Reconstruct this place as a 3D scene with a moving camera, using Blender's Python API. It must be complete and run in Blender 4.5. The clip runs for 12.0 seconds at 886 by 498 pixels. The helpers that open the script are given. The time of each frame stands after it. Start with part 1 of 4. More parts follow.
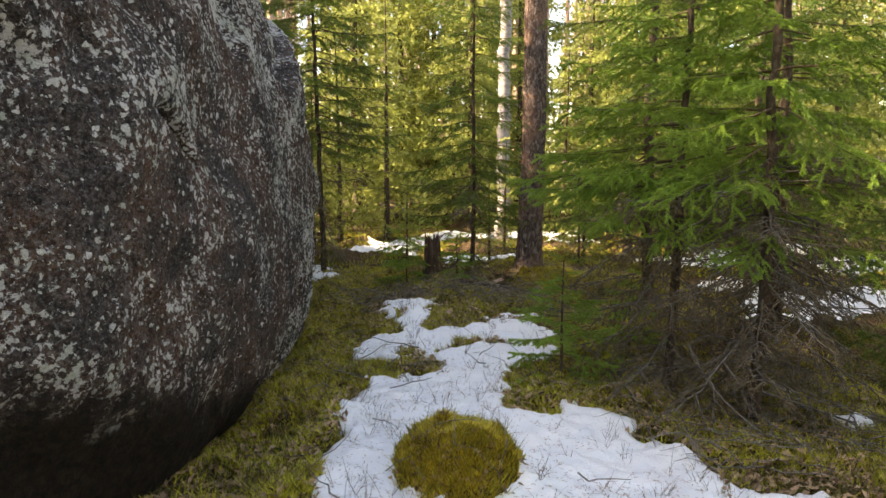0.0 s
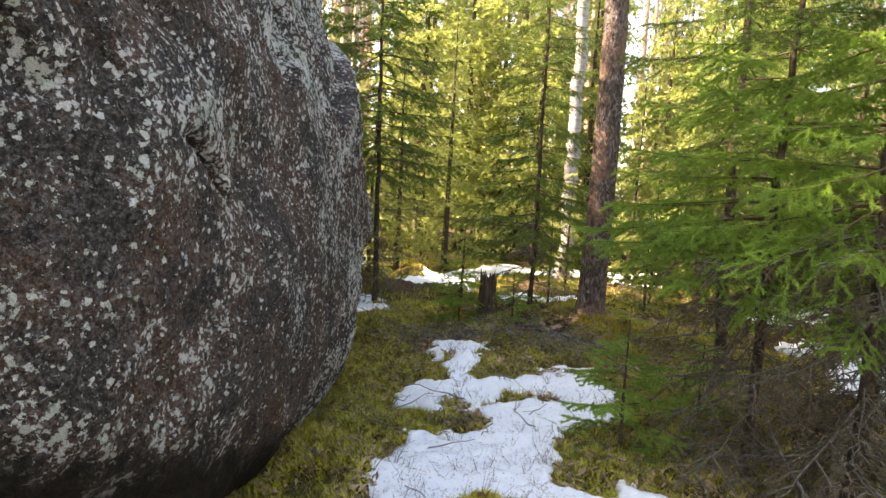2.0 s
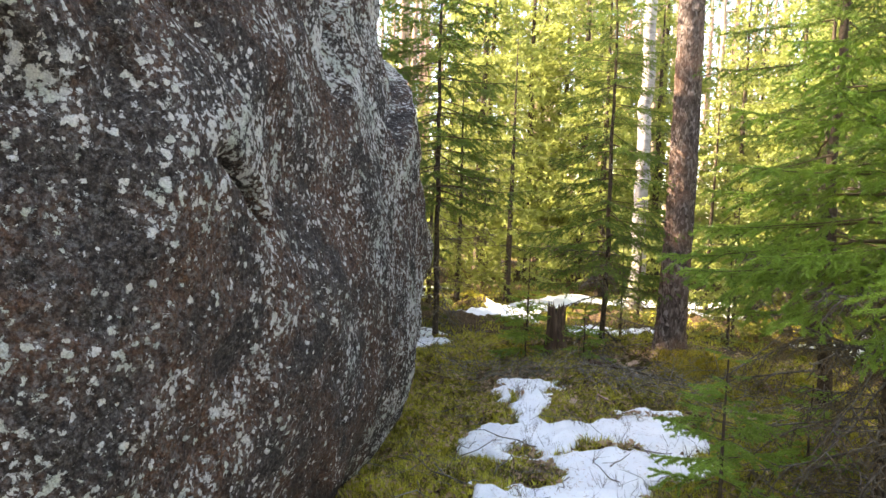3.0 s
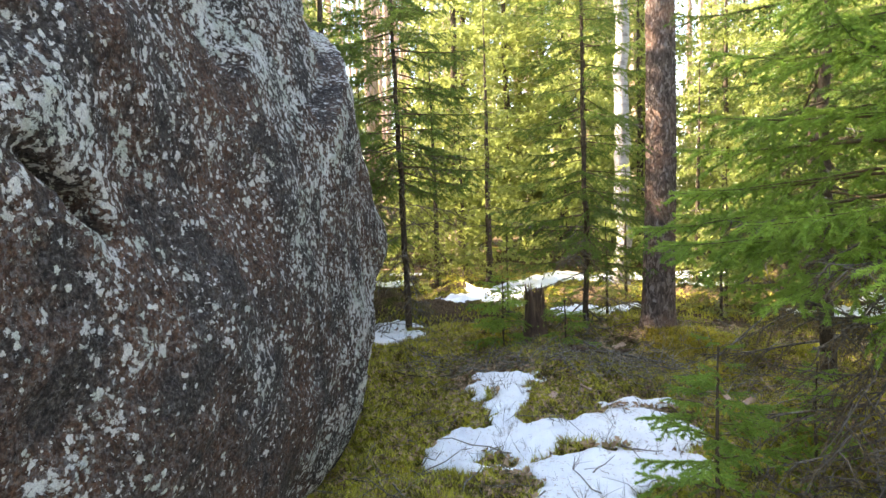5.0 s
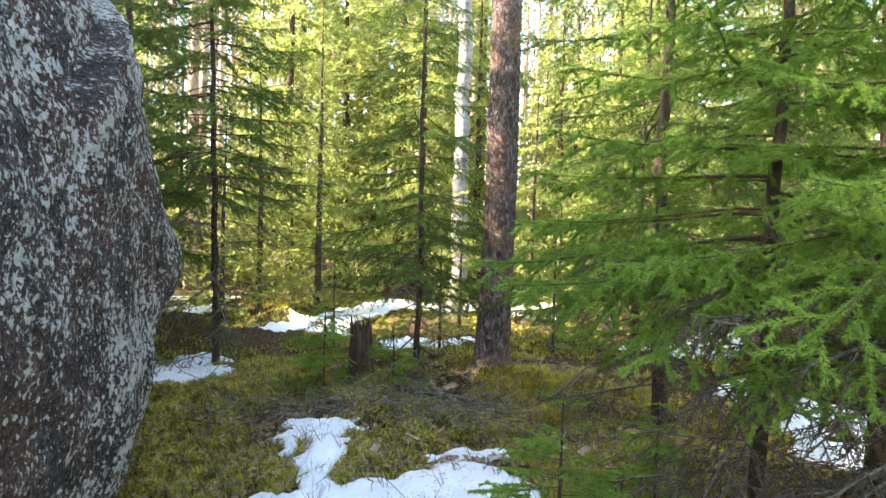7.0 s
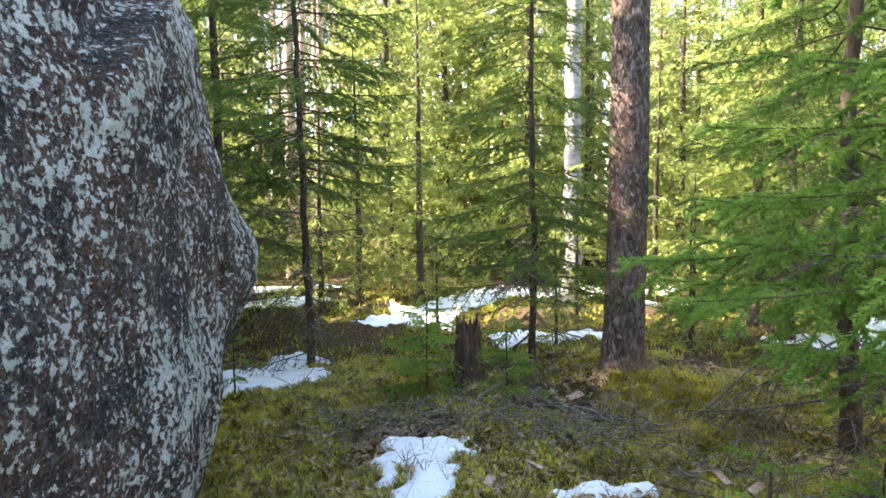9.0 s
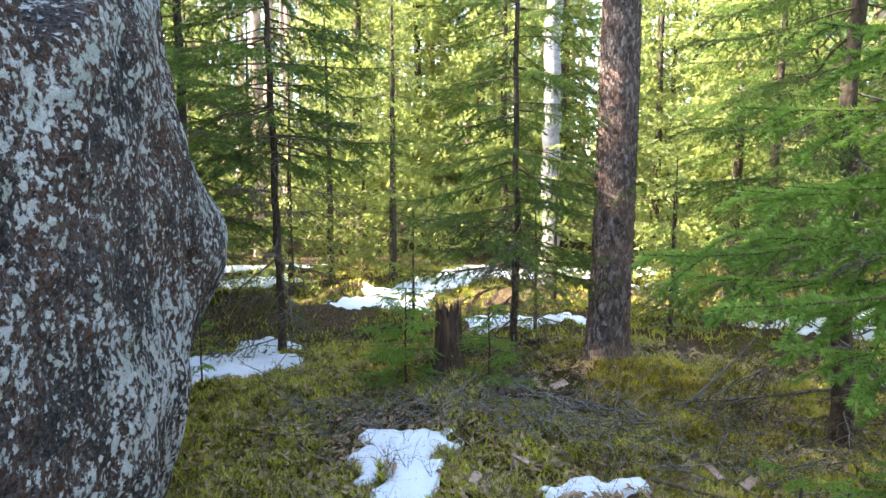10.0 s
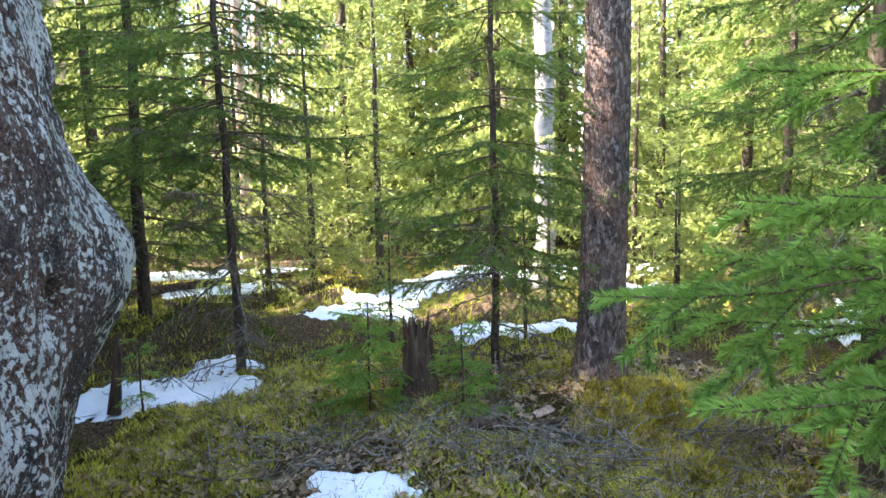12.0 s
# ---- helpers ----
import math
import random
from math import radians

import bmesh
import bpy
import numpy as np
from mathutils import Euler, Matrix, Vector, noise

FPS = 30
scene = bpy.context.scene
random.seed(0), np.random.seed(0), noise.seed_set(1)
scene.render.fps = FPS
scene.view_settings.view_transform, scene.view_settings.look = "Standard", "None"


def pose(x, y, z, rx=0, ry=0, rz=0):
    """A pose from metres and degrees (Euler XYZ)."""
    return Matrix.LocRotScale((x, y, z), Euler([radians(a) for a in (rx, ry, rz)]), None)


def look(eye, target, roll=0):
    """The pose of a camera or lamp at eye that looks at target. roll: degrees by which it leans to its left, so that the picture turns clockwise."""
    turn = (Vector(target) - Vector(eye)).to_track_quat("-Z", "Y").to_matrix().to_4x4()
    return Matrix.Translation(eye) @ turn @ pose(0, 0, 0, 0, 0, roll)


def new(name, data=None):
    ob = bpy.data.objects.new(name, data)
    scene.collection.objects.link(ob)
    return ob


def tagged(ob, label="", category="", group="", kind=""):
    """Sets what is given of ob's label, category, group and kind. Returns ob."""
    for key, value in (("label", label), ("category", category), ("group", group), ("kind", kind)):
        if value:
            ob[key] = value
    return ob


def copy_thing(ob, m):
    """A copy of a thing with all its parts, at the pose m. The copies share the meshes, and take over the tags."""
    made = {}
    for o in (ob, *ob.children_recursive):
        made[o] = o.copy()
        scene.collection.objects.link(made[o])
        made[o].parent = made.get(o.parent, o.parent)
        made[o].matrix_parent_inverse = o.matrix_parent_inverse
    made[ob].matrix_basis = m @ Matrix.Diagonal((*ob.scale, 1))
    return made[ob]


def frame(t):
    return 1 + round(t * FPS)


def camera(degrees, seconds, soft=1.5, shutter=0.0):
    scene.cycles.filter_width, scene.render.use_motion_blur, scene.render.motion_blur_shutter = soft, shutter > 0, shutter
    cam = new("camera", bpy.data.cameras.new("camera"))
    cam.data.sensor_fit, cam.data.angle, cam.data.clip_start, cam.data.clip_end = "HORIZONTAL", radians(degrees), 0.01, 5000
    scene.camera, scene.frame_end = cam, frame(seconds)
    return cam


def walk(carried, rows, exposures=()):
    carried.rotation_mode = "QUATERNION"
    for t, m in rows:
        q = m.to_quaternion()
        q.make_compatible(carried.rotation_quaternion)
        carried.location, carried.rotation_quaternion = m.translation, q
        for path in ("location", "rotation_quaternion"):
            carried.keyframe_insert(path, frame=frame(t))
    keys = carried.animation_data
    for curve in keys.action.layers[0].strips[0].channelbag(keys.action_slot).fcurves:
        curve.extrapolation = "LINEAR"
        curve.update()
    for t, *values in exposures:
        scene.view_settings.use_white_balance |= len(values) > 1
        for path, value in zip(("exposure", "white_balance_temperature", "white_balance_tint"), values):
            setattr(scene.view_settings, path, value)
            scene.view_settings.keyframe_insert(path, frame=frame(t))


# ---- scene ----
cam = camera(66.4, 12.0)
METRES, EYE, TILT, LEAN, TURN = 4.4, 1.5, -7.0, 0.0, 0.0
ROWS = [
    (0.0, 0.0, 0.0, 0.0, 0.0, 0.0, -0.0),
    (0.5, 0.0054, 0.0529, 0.012, 3.67, -0.96, -1.08),
    (1.0, 0.0147, 0.0735, 0.0217, 6.83, -2.3, -1.92),
    (1.5, 0.0107, 0.0735, 0.0277, 6.7, -2.42, -2.94),
    (2.0, 0.0061, 0.0875, 0.0338, 5.02, 1.89, -3.94),
    (2.5, -0.0013, 0.132, 0.0399, 5.05, 1.72, -1.77),
    (3.0, -0.0125, 0.1815, 0.0402, 10.11, 4.03, -3.49),
    (3.5, -0.0119, 0.2188, 0.0578, 8.22, 4.31, -2.45),
    (5.5, 0.0559, 0.3529, 0.061, 10.35, 2.08, 1.08),
    (6.0, 0.0756, 0.388, 0.0673, 9.71, 1.17, -2.28),
    (6.5, 0.0728, 0.4149, 0.0743, 4.75, -0.96, -0.53),
    (7.0, 0.0385, 0.4689, 0.0734, -3.92, 4.55, -1.1),
    (7.5, -0.0116, 0.5218, 0.0828, -1.36, 1.5, -1.94),
    (9.5, 0.0354, 0.6818, 0.1036, 5.44, 2.94, 0.47),
    (10.0, 0.004, 0.702, 0.1107, 2.17, 0.76, -0.25),
    (10.5, -0.0224, 0.7196, 0.1187, -4.04, 0.88, 1.15),
    (11.0, -0.008, 0.7321, 0.119, -11.84, 1.04, 2.54),
    (11.5, 0.0231, 0.7874, 0.1274, -4.03, 0.6, 4.46),
    (12.0, 0.0598, 0.8374, 0.1316, 3.04, 0.27, 0.9),
]
EXPOSURES = [(0.0, 2.45, 9500, 18), (1.0, 2.65, 9400, 17), (1.5, 2.7, 9200, 17), (2.5, 3.0, 8600, 17), (3.5, 3.1, 8500, 17), (5.5, 3.2, 7700, 12), (7.5, 3.15, 7300, 10), (12.0, 3.4, 6350, 12)]
walk(cam, [(t, pose(0, 0, EYE, TILT, LEAN, TURN) @ pose(METRES * x, METRES * y, METRES * z, 90 + pitch, roll, yaw)) for t, x, y, z, yaw, pitch, roll in ROWS], EXPOSURES)

# ---------------------------------------------------------------- world and sun
SUN_ELEV, SUN_AZ = 40.0, -94.0      # degrees; azimuth from +y towards +x
world = bpy.data.worlds.new("sky")
scene.world = world
world.use_nodes = True
wn = world.node_tree
sky = wn.nodes.new("ShaderNodeTexSky")
sky.sky_type, sky.sun_disc = "NISHITA", False
sky.sun_elevation, sky.sun_rotation = radians(SUN_ELEV), radians(SUN_AZ)
wn.nodes["Background"].inputs[1].default_value = 0.14
wn.links.new(sky.outputs[0], wn.nodes["Background"].inputs[0])
sun_data = bpy.data.lights.new("sun", "SUN")
sun_data.energy, sun_data.angle, sun_data.color = 4.4, radians(0.6), (1.0, 0.95, 0.86)
sun = new("sun", sun_data)
sun_dir = Vector((math.sin(radians(SUN_AZ)) * math.cos(radians(SUN_ELEV)), math.cos(radians(SUN_AZ)) * math.cos(radians(SUN_ELEV)), math.sin(radians(SUN_ELEV))))
sun.matrix_world = look(sun_dir * 40, (0, 0, 0))

rng = np.random.default_rng(7)


# ---------------------------------------------------------------- numeric helpers
def hash3(i, j, k, seed):
    h = (i * 374761393 + j * 668265263 + k * 2147483647 + seed * 1274126177) & 0xFFFFFFFF
    h = ((h ^ (h >> 13)) * 1274126177) & 0xFFFFFFFF
    return ((h ^ (h >> 16)) & 0xFFFF) / 65535.0


def vnoise(x, y, z=0.0, seed=0):
    """Smooth value noise, -1 to 1."""
    x, y, z = np.broadcast_arrays(np.asarray(x, float), np.asarray(y, float), np.asarray(z, float))
    i, j, k = (np.floor(a).astype(np.int64) for a in (x, y, z))
    u, v, w = x - i, y - j, z - k
    u, v, w = (a * a * (3 - 2 * a) for a in (u, v, w))
    total = 0
    for a in (0, 1):
        for b in (0, 1):
            for c in (0, 1):
                total = total + hash3(i + a, j + b, k + c, seed) * (u if a else 1 - u) * (v if b else 1 - v) * (w if c else 1 - w)
    return 2 * total - 1


def fbm(x, y, z=0.0, octaves=4, seed=0):
    total, amp = 0, 0.5
    for o in range(octaves):
        total = total + amp * vnoise(np.asarray(x) * 2 ** o, np.asarray(y) * 2 ** o, np.asarray(z) * 2 ** o, seed + o)
        amp *= 0.5
    return total


def bump(x, y, cx, cy, sx, sy):
    return np.exp(-((x - cx) / sx) ** 2 - ((y - cy) / sy) ** 2)


def ground_z(x, y, fine=True):
    x, y = np.asarray(x, float), np.asarray(y, float)
    s = 1 / (1 + np.exp(-np.clip((y - 6.4) * 1.6, -40, 40)))
    z = -0.10 + 0.24 * s + 0.16 * bump(x, y, 1.1, 8.0, 0.9, 0.8) - 0.10 * bump(x, y, 4.0, 8.0, 1.6, 3.0)
    z = z + 0.10 * bump(x, y, -0.5, 8.3, 0.9, 0.7) + 0.36 * bump(x, y, -2.2, 9.5, 0.75, 0.55) + 0.20 * bump(x, y, -1.35, 10.9, 0.35, 0.5)
    z = z + 0.18 * bump(x, y, 0.75, 11.2, 0.9, 0.5) + 0.25 * bump(x, y, 3.2, 5.6, 0.7, 0.5) + 0.15 * bump(x, y, 1.9, 6.1, 0.6, 0.5)
    d = np.sqrt(((x - 0.07) / 0.36) ** 2 + ((y - 3.30) / 0.34) ** 2)
    z = z + 0.21 * np.clip(1 - d ** 2.4, 0, 1) ** 0.8
    near = np.exp(-(np.clip(np.hypot(x - 0.5, y - 6) - 14, 0, None) / 20) ** 2)
    z = z + near * (0.09 * fbm(x * 0.9, y * 0.9, octaves=2, seed=3)) + 1.4 * vnoise(x * 0.02, y * 0.02, seed=5) * (1 - near)
    if fine:
        off = np.maximum(np.maximum(-3.2 - x, x - 5.6), np.maximum(1.4 - y, y - 13.5))
        z = z + near * np.exp(-(np.clip(off, 0, None) / 0.4) ** 2) * (0.10 * fbm(x * 3.1, y * 3.1, octaves=3, seed=11) + 0.03 * vnoise(x * 11, y * 11, seed=17) + 0.012 * vnoise(x * 27, y * 27, seed=19))
    return z


def gz(x, y):
    return float(ground_z(x, y))


def mesh_of(name, verts, faces, smooth=True):
    """faces: list of index arrays, each (n, 3) or (n, 4)."""
    me = bpy.data.meshes.new(name)
    verts = np.ascontiguousarray(verts, np.float32)
    me.vertices.add(len(verts))
    me.vertices.foreach_set("co", verts.ravel())
    loops = np.concatenate([np.asarray(f).ravel() for f in faces]).astype(np.int32)
    sizes = np.concatenate([np.full(len(f), np.asarray(f).shape[1]) for f in faces])
    starts = np.concatenate([[0], np.cumsum(sizes)[:-1]]).astype(np.int32)
    me.loops.add(len(loops))
    me.loops.foreach_set("vertex_index", loops)
    me.polygons.add(len(sizes))
    me.polygons.foreach_set("loop_start", starts)
    me.update(calc_edges=True)
    me.polygons.foreach_set("use_smooth", np.full(len(sizes), smooth))
    return me


def put(name, me, material, parent=None, label=""):
    if material and not me.materials:
        me.materials.append(material)
    ob = new(name, me)
    ob.parent = parent
    if label:
        tagged(ob, label)
    return ob


def thing(name, place, label, category, group="", turn=0.0, size=1.0):
    ob = new(name)
    ob.matrix_basis = pose(*place, 0, 0, turn) @ Matrix.Diagonal((size, size, size, 1))
    ob.empty_display_size = 0.1
    return tagged(ob, label, category, group)


def tube(points, radii, sides=6):
    """A tube round a polyline: verts and quads."""
    p = np.asarray(points, float)
    r = np.asarray(radii, float)
    t = np.gradient(p, axis=0)
    t /= np.linalg.norm(t, axis=1)[:, None] + 1e-9
    ref = np.where(np.abs(t[:, 2:3]) > 0.9, [[1.0, 0, 0]], [[0, 0, 1.0]])
    a = np.cross(t, ref)
    a /= np.linalg.norm(a, axis=1)[:, None] + 1e-9
    b = np.cross(t, a)
    ang = np.arange(sides) * 2 * np.pi / sides
    v = p[:, None] + r[:, None, None] * (np.cos(ang)[None, :, None] * a[:, None] + np.sin(ang)[None, :, None] * b[:, None])
    n = len(p)
    i, j = np.meshgrid(np.arange(n - 1), np.arange(sides), indexing="ij")
    k = (j + 1) % sides
    f = np.stack([i * sides + j, i * sides + k, (i + 1) * sides + k, (i + 1) * sides + j], -1).reshape(-1, 4)
    return v.reshape(-1, 3), f


def merge(pieces):
    vs, fs, n = [], [], 0
    for v, f in pieces:
        vs.append(v)
        fs.append(np.asarray(f) + n)
        n += len(v)
    return np.concatenate(vs), fs


# ---------------------------------------------------------------- materials
def material(name, rough=0.8, spec=0.3):
    m = bpy.data.materials.new(name)
    m.use_nodes = True
    nt = m.node_tree
    b = nt.nodes["Principled BSDF"]
    b.inputs["Roughness"].default_value = rough
    b.inputs["Specular IOR Level"].default_value = spec
    return m, nt, b


def node(nt, kind, **values):
    n = nt.nodes.new(kind)
    for key, value in values.items():
        n.inputs[key.replace("_", " ")].default_value = value
    return n


def coords(nt, scale=(1, 1, 1), kind="Object"):
    tc = nt.nodes.new("ShaderNodeTexCoord")
    mp = nt.nodes.new("ShaderNodeMapping")
    mp.inputs["Scale"].default_value = scale
    nt.links.new(tc.outputs[kind], mp.inputs["Vector"])
    return mp.outputs[0]


def tex_noise(nt, vec, scale, detail=4.0, rough=0.55, distort=0.0):
    n = node(nt, "ShaderNodeTexNoise", Scale=scale, Detail=detail, Roughness=rough, Distortion=distort)
    nt.links.new(vec, n.inputs["Vector"])
    return n.outputs["Fac"]


def ramp(nt, fac, *stops):
    r = nt.nodes.new("ShaderNodeValToRGB")
    e = r.color_ramp.elements
    while len(e) < len(stops):
        e.new(0.5)
    for el, (pos, col) in zip(e, stops):
        el.position = pos
        el.color = (*col, 1) if not isinstance(col, (int, float)) else (col, col, col, 1)
    nt.links.new(fac, r.inputs[0])
    return r.outputs[0]


def mix(nt, fac, a, b, kind="MIX"):
    n = nt.nodes.new("ShaderNodeMix")
    n.data_type, n.blend_type = "RGBA", kind
    for sock, val in ((n.inputs[0], fac), (n.inputs[6], a), (n.inputs[7], b)):
        if isinstance(val, (int, float)):
            sock.default_value = val
        elif isinstance(val, tuple):
            sock.default_value = (*val, 1)
        else:
            nt.links.new(val, sock)
    return n.outputs[2]


def math_node(nt, op, a, b=0.0):
    n = nt.nodes.new("ShaderNodeMath")
    n.operation = op
    for sock, val in ((n.inputs[0], a), (n.inputs[1], b)):
        if isinstance(val, (int, float)):
            sock.default_value = val
        else:
            nt.links.new(val, sock)
    return n.outputs[0]


def relief(nt, bsdf, height, strength, distance):
    b = node(nt, "ShaderNodeBump", Strength=strength, Distance=distance)
    nt.links.new(height, b.inputs["Height"])
    nt.links.new(b.outputs[0], bsdf.inputs["Normal"])


def foliage_material(name, dark, light, through_col, share=0.45, hue_spread=0.5, island=0.35, patchy=0.9):
    m = bpy.data.materials.new(name)
    m.use_nodes = True
    nt = m.node_tree
    out = nt.nodes["Material Output"]
    b = nt.nodes["Principled BSDF"]
    b.inputs["Roughness"].default_value = 0.5
    b.inputs["Specular IOR Level"].default_value = 0.25
    geo = nt.nodes.new("ShaderNodeNewGeometry")
    info = nt.nodes.new("ShaderNodeObjectInfo")
    blotch = tex_noise(nt, coords(nt), 5.0, 2.0)
    fac = math_node(nt, "ADD", math_node(nt, "MULTIPLY", geo.outputs["Random Per Island"], island), math_node(nt, "MULTIPLY", info.outputs["Random"], hue_spread * 0.5))
    fac = math_node(nt, "ADD", fac, math_node(nt, "MULTIPLY", math_node(nt, "SUBTRACT", blotch, 0.35), patchy))
    col = ramp(nt, fac, (0.05, dark), (0.75, light))
    nt.links.new(col, b.inputs["Base Color"])
    tr = nt.nodes.new("ShaderNodeBsdfTranslucent")
    nt.links.new(mix(nt, 0.5, col, through_col), tr.inputs[0])
    ms = nt.nodes.new("ShaderNodeMixShader")
    ms.inputs[0].default_value = share
    nt.links.new(b.outputs[0], ms.inputs[1])
    nt.links.new(tr.outputs[0], ms.inputs[2])
    nt.links.new(ms.outputs[0], out.inputs[0])
    return m


def bark_material(name, dark, mid, light, scale=30.0, stretch=0.25, depth=0.006, lichen=0.0):
    m, nt, b = material(name, 0.9, 0.15)
    vec = coords(nt, (1, 1, stretch))
    n1 = tex_noise(nt, vec, scale, 5.0, 0.65, 0.6)
    n2 = tex_noise(nt, coords(nt), 2.3, 3.0)
    n3 = tex_noise(nt, coords(nt), scale * 3, 2.0)
    col = ramp(nt, n1, (0.32, dark), (0.5, mid), (0.7, light))
    col = mix(nt, ramp(nt, n2, (0.35, 0.0), (0.7, 0.45)), col, mid)
    if lichen:
        col = mix(nt, ramp(nt, math_node(nt, "ADD", n3, math_node(nt, "MULTIPLY", n2, 0.5)), (0.82 - lichen, 0.0), (0.92 - lichen, 0.9)), col, (0.34, 0.36, 0.31))
    nt.links.new(col, b.inputs["Base Color"])
    relief(nt, b, math_node(nt, "ADD", n1, math_node(nt, "MULTIPLY", n3, 0.3)), 0.9, depth)
    return m


def plate_bark_material(name):
    m, nt, b = material(name, 0.9, 0.15)
    vec = coords(nt, (1, 1, 0.42))
    wob = nt.nodes.new("ShaderNodeVectorMath")
    wob.operation = "MULTIPLY_ADD"
    wn_ = node(nt, "ShaderNodeTexNoise", Scale=18.0, Detail=4.0)
    nt.links.new(vec, wn_.inputs["Vector"])
    nt.links.new(wn_.outputs["Color"], wob.inputs[0])
    wob.inputs[1].default_value = (0.06, 0.06, 0.06)
    nt.links.new(vec, wob.inputs[2])
    edge = node(nt, "ShaderNodeTexVoronoi", Scale=58.0)
    edge.feature = "DISTANCE_TO_EDGE"
    cell = node(nt, "ShaderNodeTexVoronoi", Scale=58.0)
    for v in (edge, cell):
        nt.links.new(wob.outputs[0], v.inputs["Vector"])
    fine = tex_noise(nt, coords(nt), 110.0, 4.0, 0.7)
    big = tex_noise(nt, coords(nt), 3.0, 3.0)
    sep = nt.nodes.new("ShaderNodeSeparateColor")
    nt.links.new(cell.outputs["Color"], sep.inputs[0])
    tone = math_node(nt, "ADD", math_node(nt, "MULTIPLY", sep.outputs[0], 0.55), math_node(nt, "MULTIPLY", fine, 0.45))
    plates = ramp(nt, tone, (0.18, (0.05, 0.035, 0.030)), (0.42, (0.13, 0.096, 0.083)), (0.6, (0.20, 0.150, 0.130)), (0.85, (0.36, 0.30, 0.275)))
    plates = mix(nt, ramp(nt, big, (0.45, 0.0), (0.65, 0.6)), plates, (0.32, 0.18, 0.125))
    cracks = ramp(nt, edge.outputs["Distance"], (0.0, 0.25), (0.07, 1.0))
    nt.links.new(mix(nt, cracks, (0.045, 0.03, 0.025), plates), b.inputs["Base Color"])
    h = math_node(nt, "ADD", math_node(nt, "MULTIPLY", cracks, 1.0), math_node(nt, "MULTIPLY", math_node(nt, "ADD", fine, sep.outputs[1]), 0.5))
    relief(nt, b, h, 1.0, 0.014)
    return m


# lit copy of the spruce green, brightened because little light reaches these branches
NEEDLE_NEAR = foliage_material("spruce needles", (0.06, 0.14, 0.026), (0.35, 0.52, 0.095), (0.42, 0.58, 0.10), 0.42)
NEEDLE_MID = foliage_material("young spruce needles", (0.12, 0.145, 0.04), (0.34, 0.39, 0.105), (0.54, 0.56, 0.17), 0.52)
NEEDLE_BROWN = foliage_material("withered needles", (0.06, 0.045, 0.025), (0.26, 0.19, 0.10), (0.25, 0.18, 0.09), 0.3)
# darker copy of the same spruce green, with shade put into the colour
NEEDLE_SHADE = foliage_material("spruce needles darkened for shade", (0.036, 0.08, 0.019), (0.16, 0.245, 0.05), (0.25, 0.35, 0.065), 0.42)
NEEDLE_PINE = foliage_material("pine needles", (0.05, 0.08, 0.02), (0.13, 0.18, 0.045), (0.2, 0.26, 0.05))
BARK_SPRUCE = bark_material("spruce bark", (0.025, 0.018, 0.013), (0.075, 0.054, 0.038), (0.16, 0.125, 0.095), 45.0, 0.5, 0.004)
BARK_TWIG = bark_material("twig bark", (0.05, 0.035, 0.02), (0.12, 0.085, 0.05), (0.2, 0.15, 0.1), 60.0, 0.5, 0.002)
BARK_DEAD = bark_material("dead grey twig", (0.05, 0.042, 0.034), (0.13, 0.112, 0.09), (0.30, 0.28, 0.245), 60.0, 0.5, 0.002)
BARK_PINE = plate_bark_material("pine bark")
BARK_PINE_HIGH = bark_material("orange pine bark", (0.20, 0.11, 0.07), (0.46, 0.31, 0.23), (0.64, 0.50, 0.42), 14.0, 0.3, 0.005)
BARK_STREWN = bark_material("bleached fallen twig", (0.07, 0.06, 0.05), (0.20, 0.175, 0.145), (0.44, 0.41, 0.36), 60.0, 0.5, 0.002)
BARK_BRUSH = bark_material("weathered twig", (0.05, 0.042, 0.035), (0.14, 0.12, 0.10), (0.33, 0.30, 0.265), 60.0, 0.5, 0.002)
MOSS_GOLD_SUNLIT = foliage_material("golden moss with sunlight in its colour", (0.11, 0.08, 0.012), (0.78, 0.58, 0.075), (0.6, 0.46, 0.05), 0.2, 0.0, 0.7)
BARK_BIRCH = bark_material("birch bark", (0.12, 0.105, 0.10), (0.38, 0.345, 0.33), (0.50, 0.465, 0.45), 9.0, 2.2, 0.003)


def snow_material():
    m, nt, b = material("old snow", 0.55, 0.3)
    vec = coords(nt)
    n1 = tex_noise(nt, vec, 7.0, 5.0)
    n2 = tex_noise(nt, vec, 90.0, 3.0, 0.7)
    n3 = tex_noise(nt, vec, 160.0, 1.0)
    col = ramp(nt, n1, (0.3, (0.84, 0.86, 0.88)), (0.65, (0.93, 0.935, 0.935)))
    col = mix(nt, ramp(nt, n3, (0.70, 0.0), (0.76, 0.8)), col, (0.25, 0.19, 0.12))
    nt.links.new(col, b.inputs["Base Color"])
    b.inputs["Subsurface Weight"].default_value = 0.0
    relief(nt, b, math_node(nt, "ADD", math_node(nt, "MULTIPLY", n1, 1.6), math_node(nt, "MULTIPLY", n2, 0.5)), 0.8, 0.02)
    return m


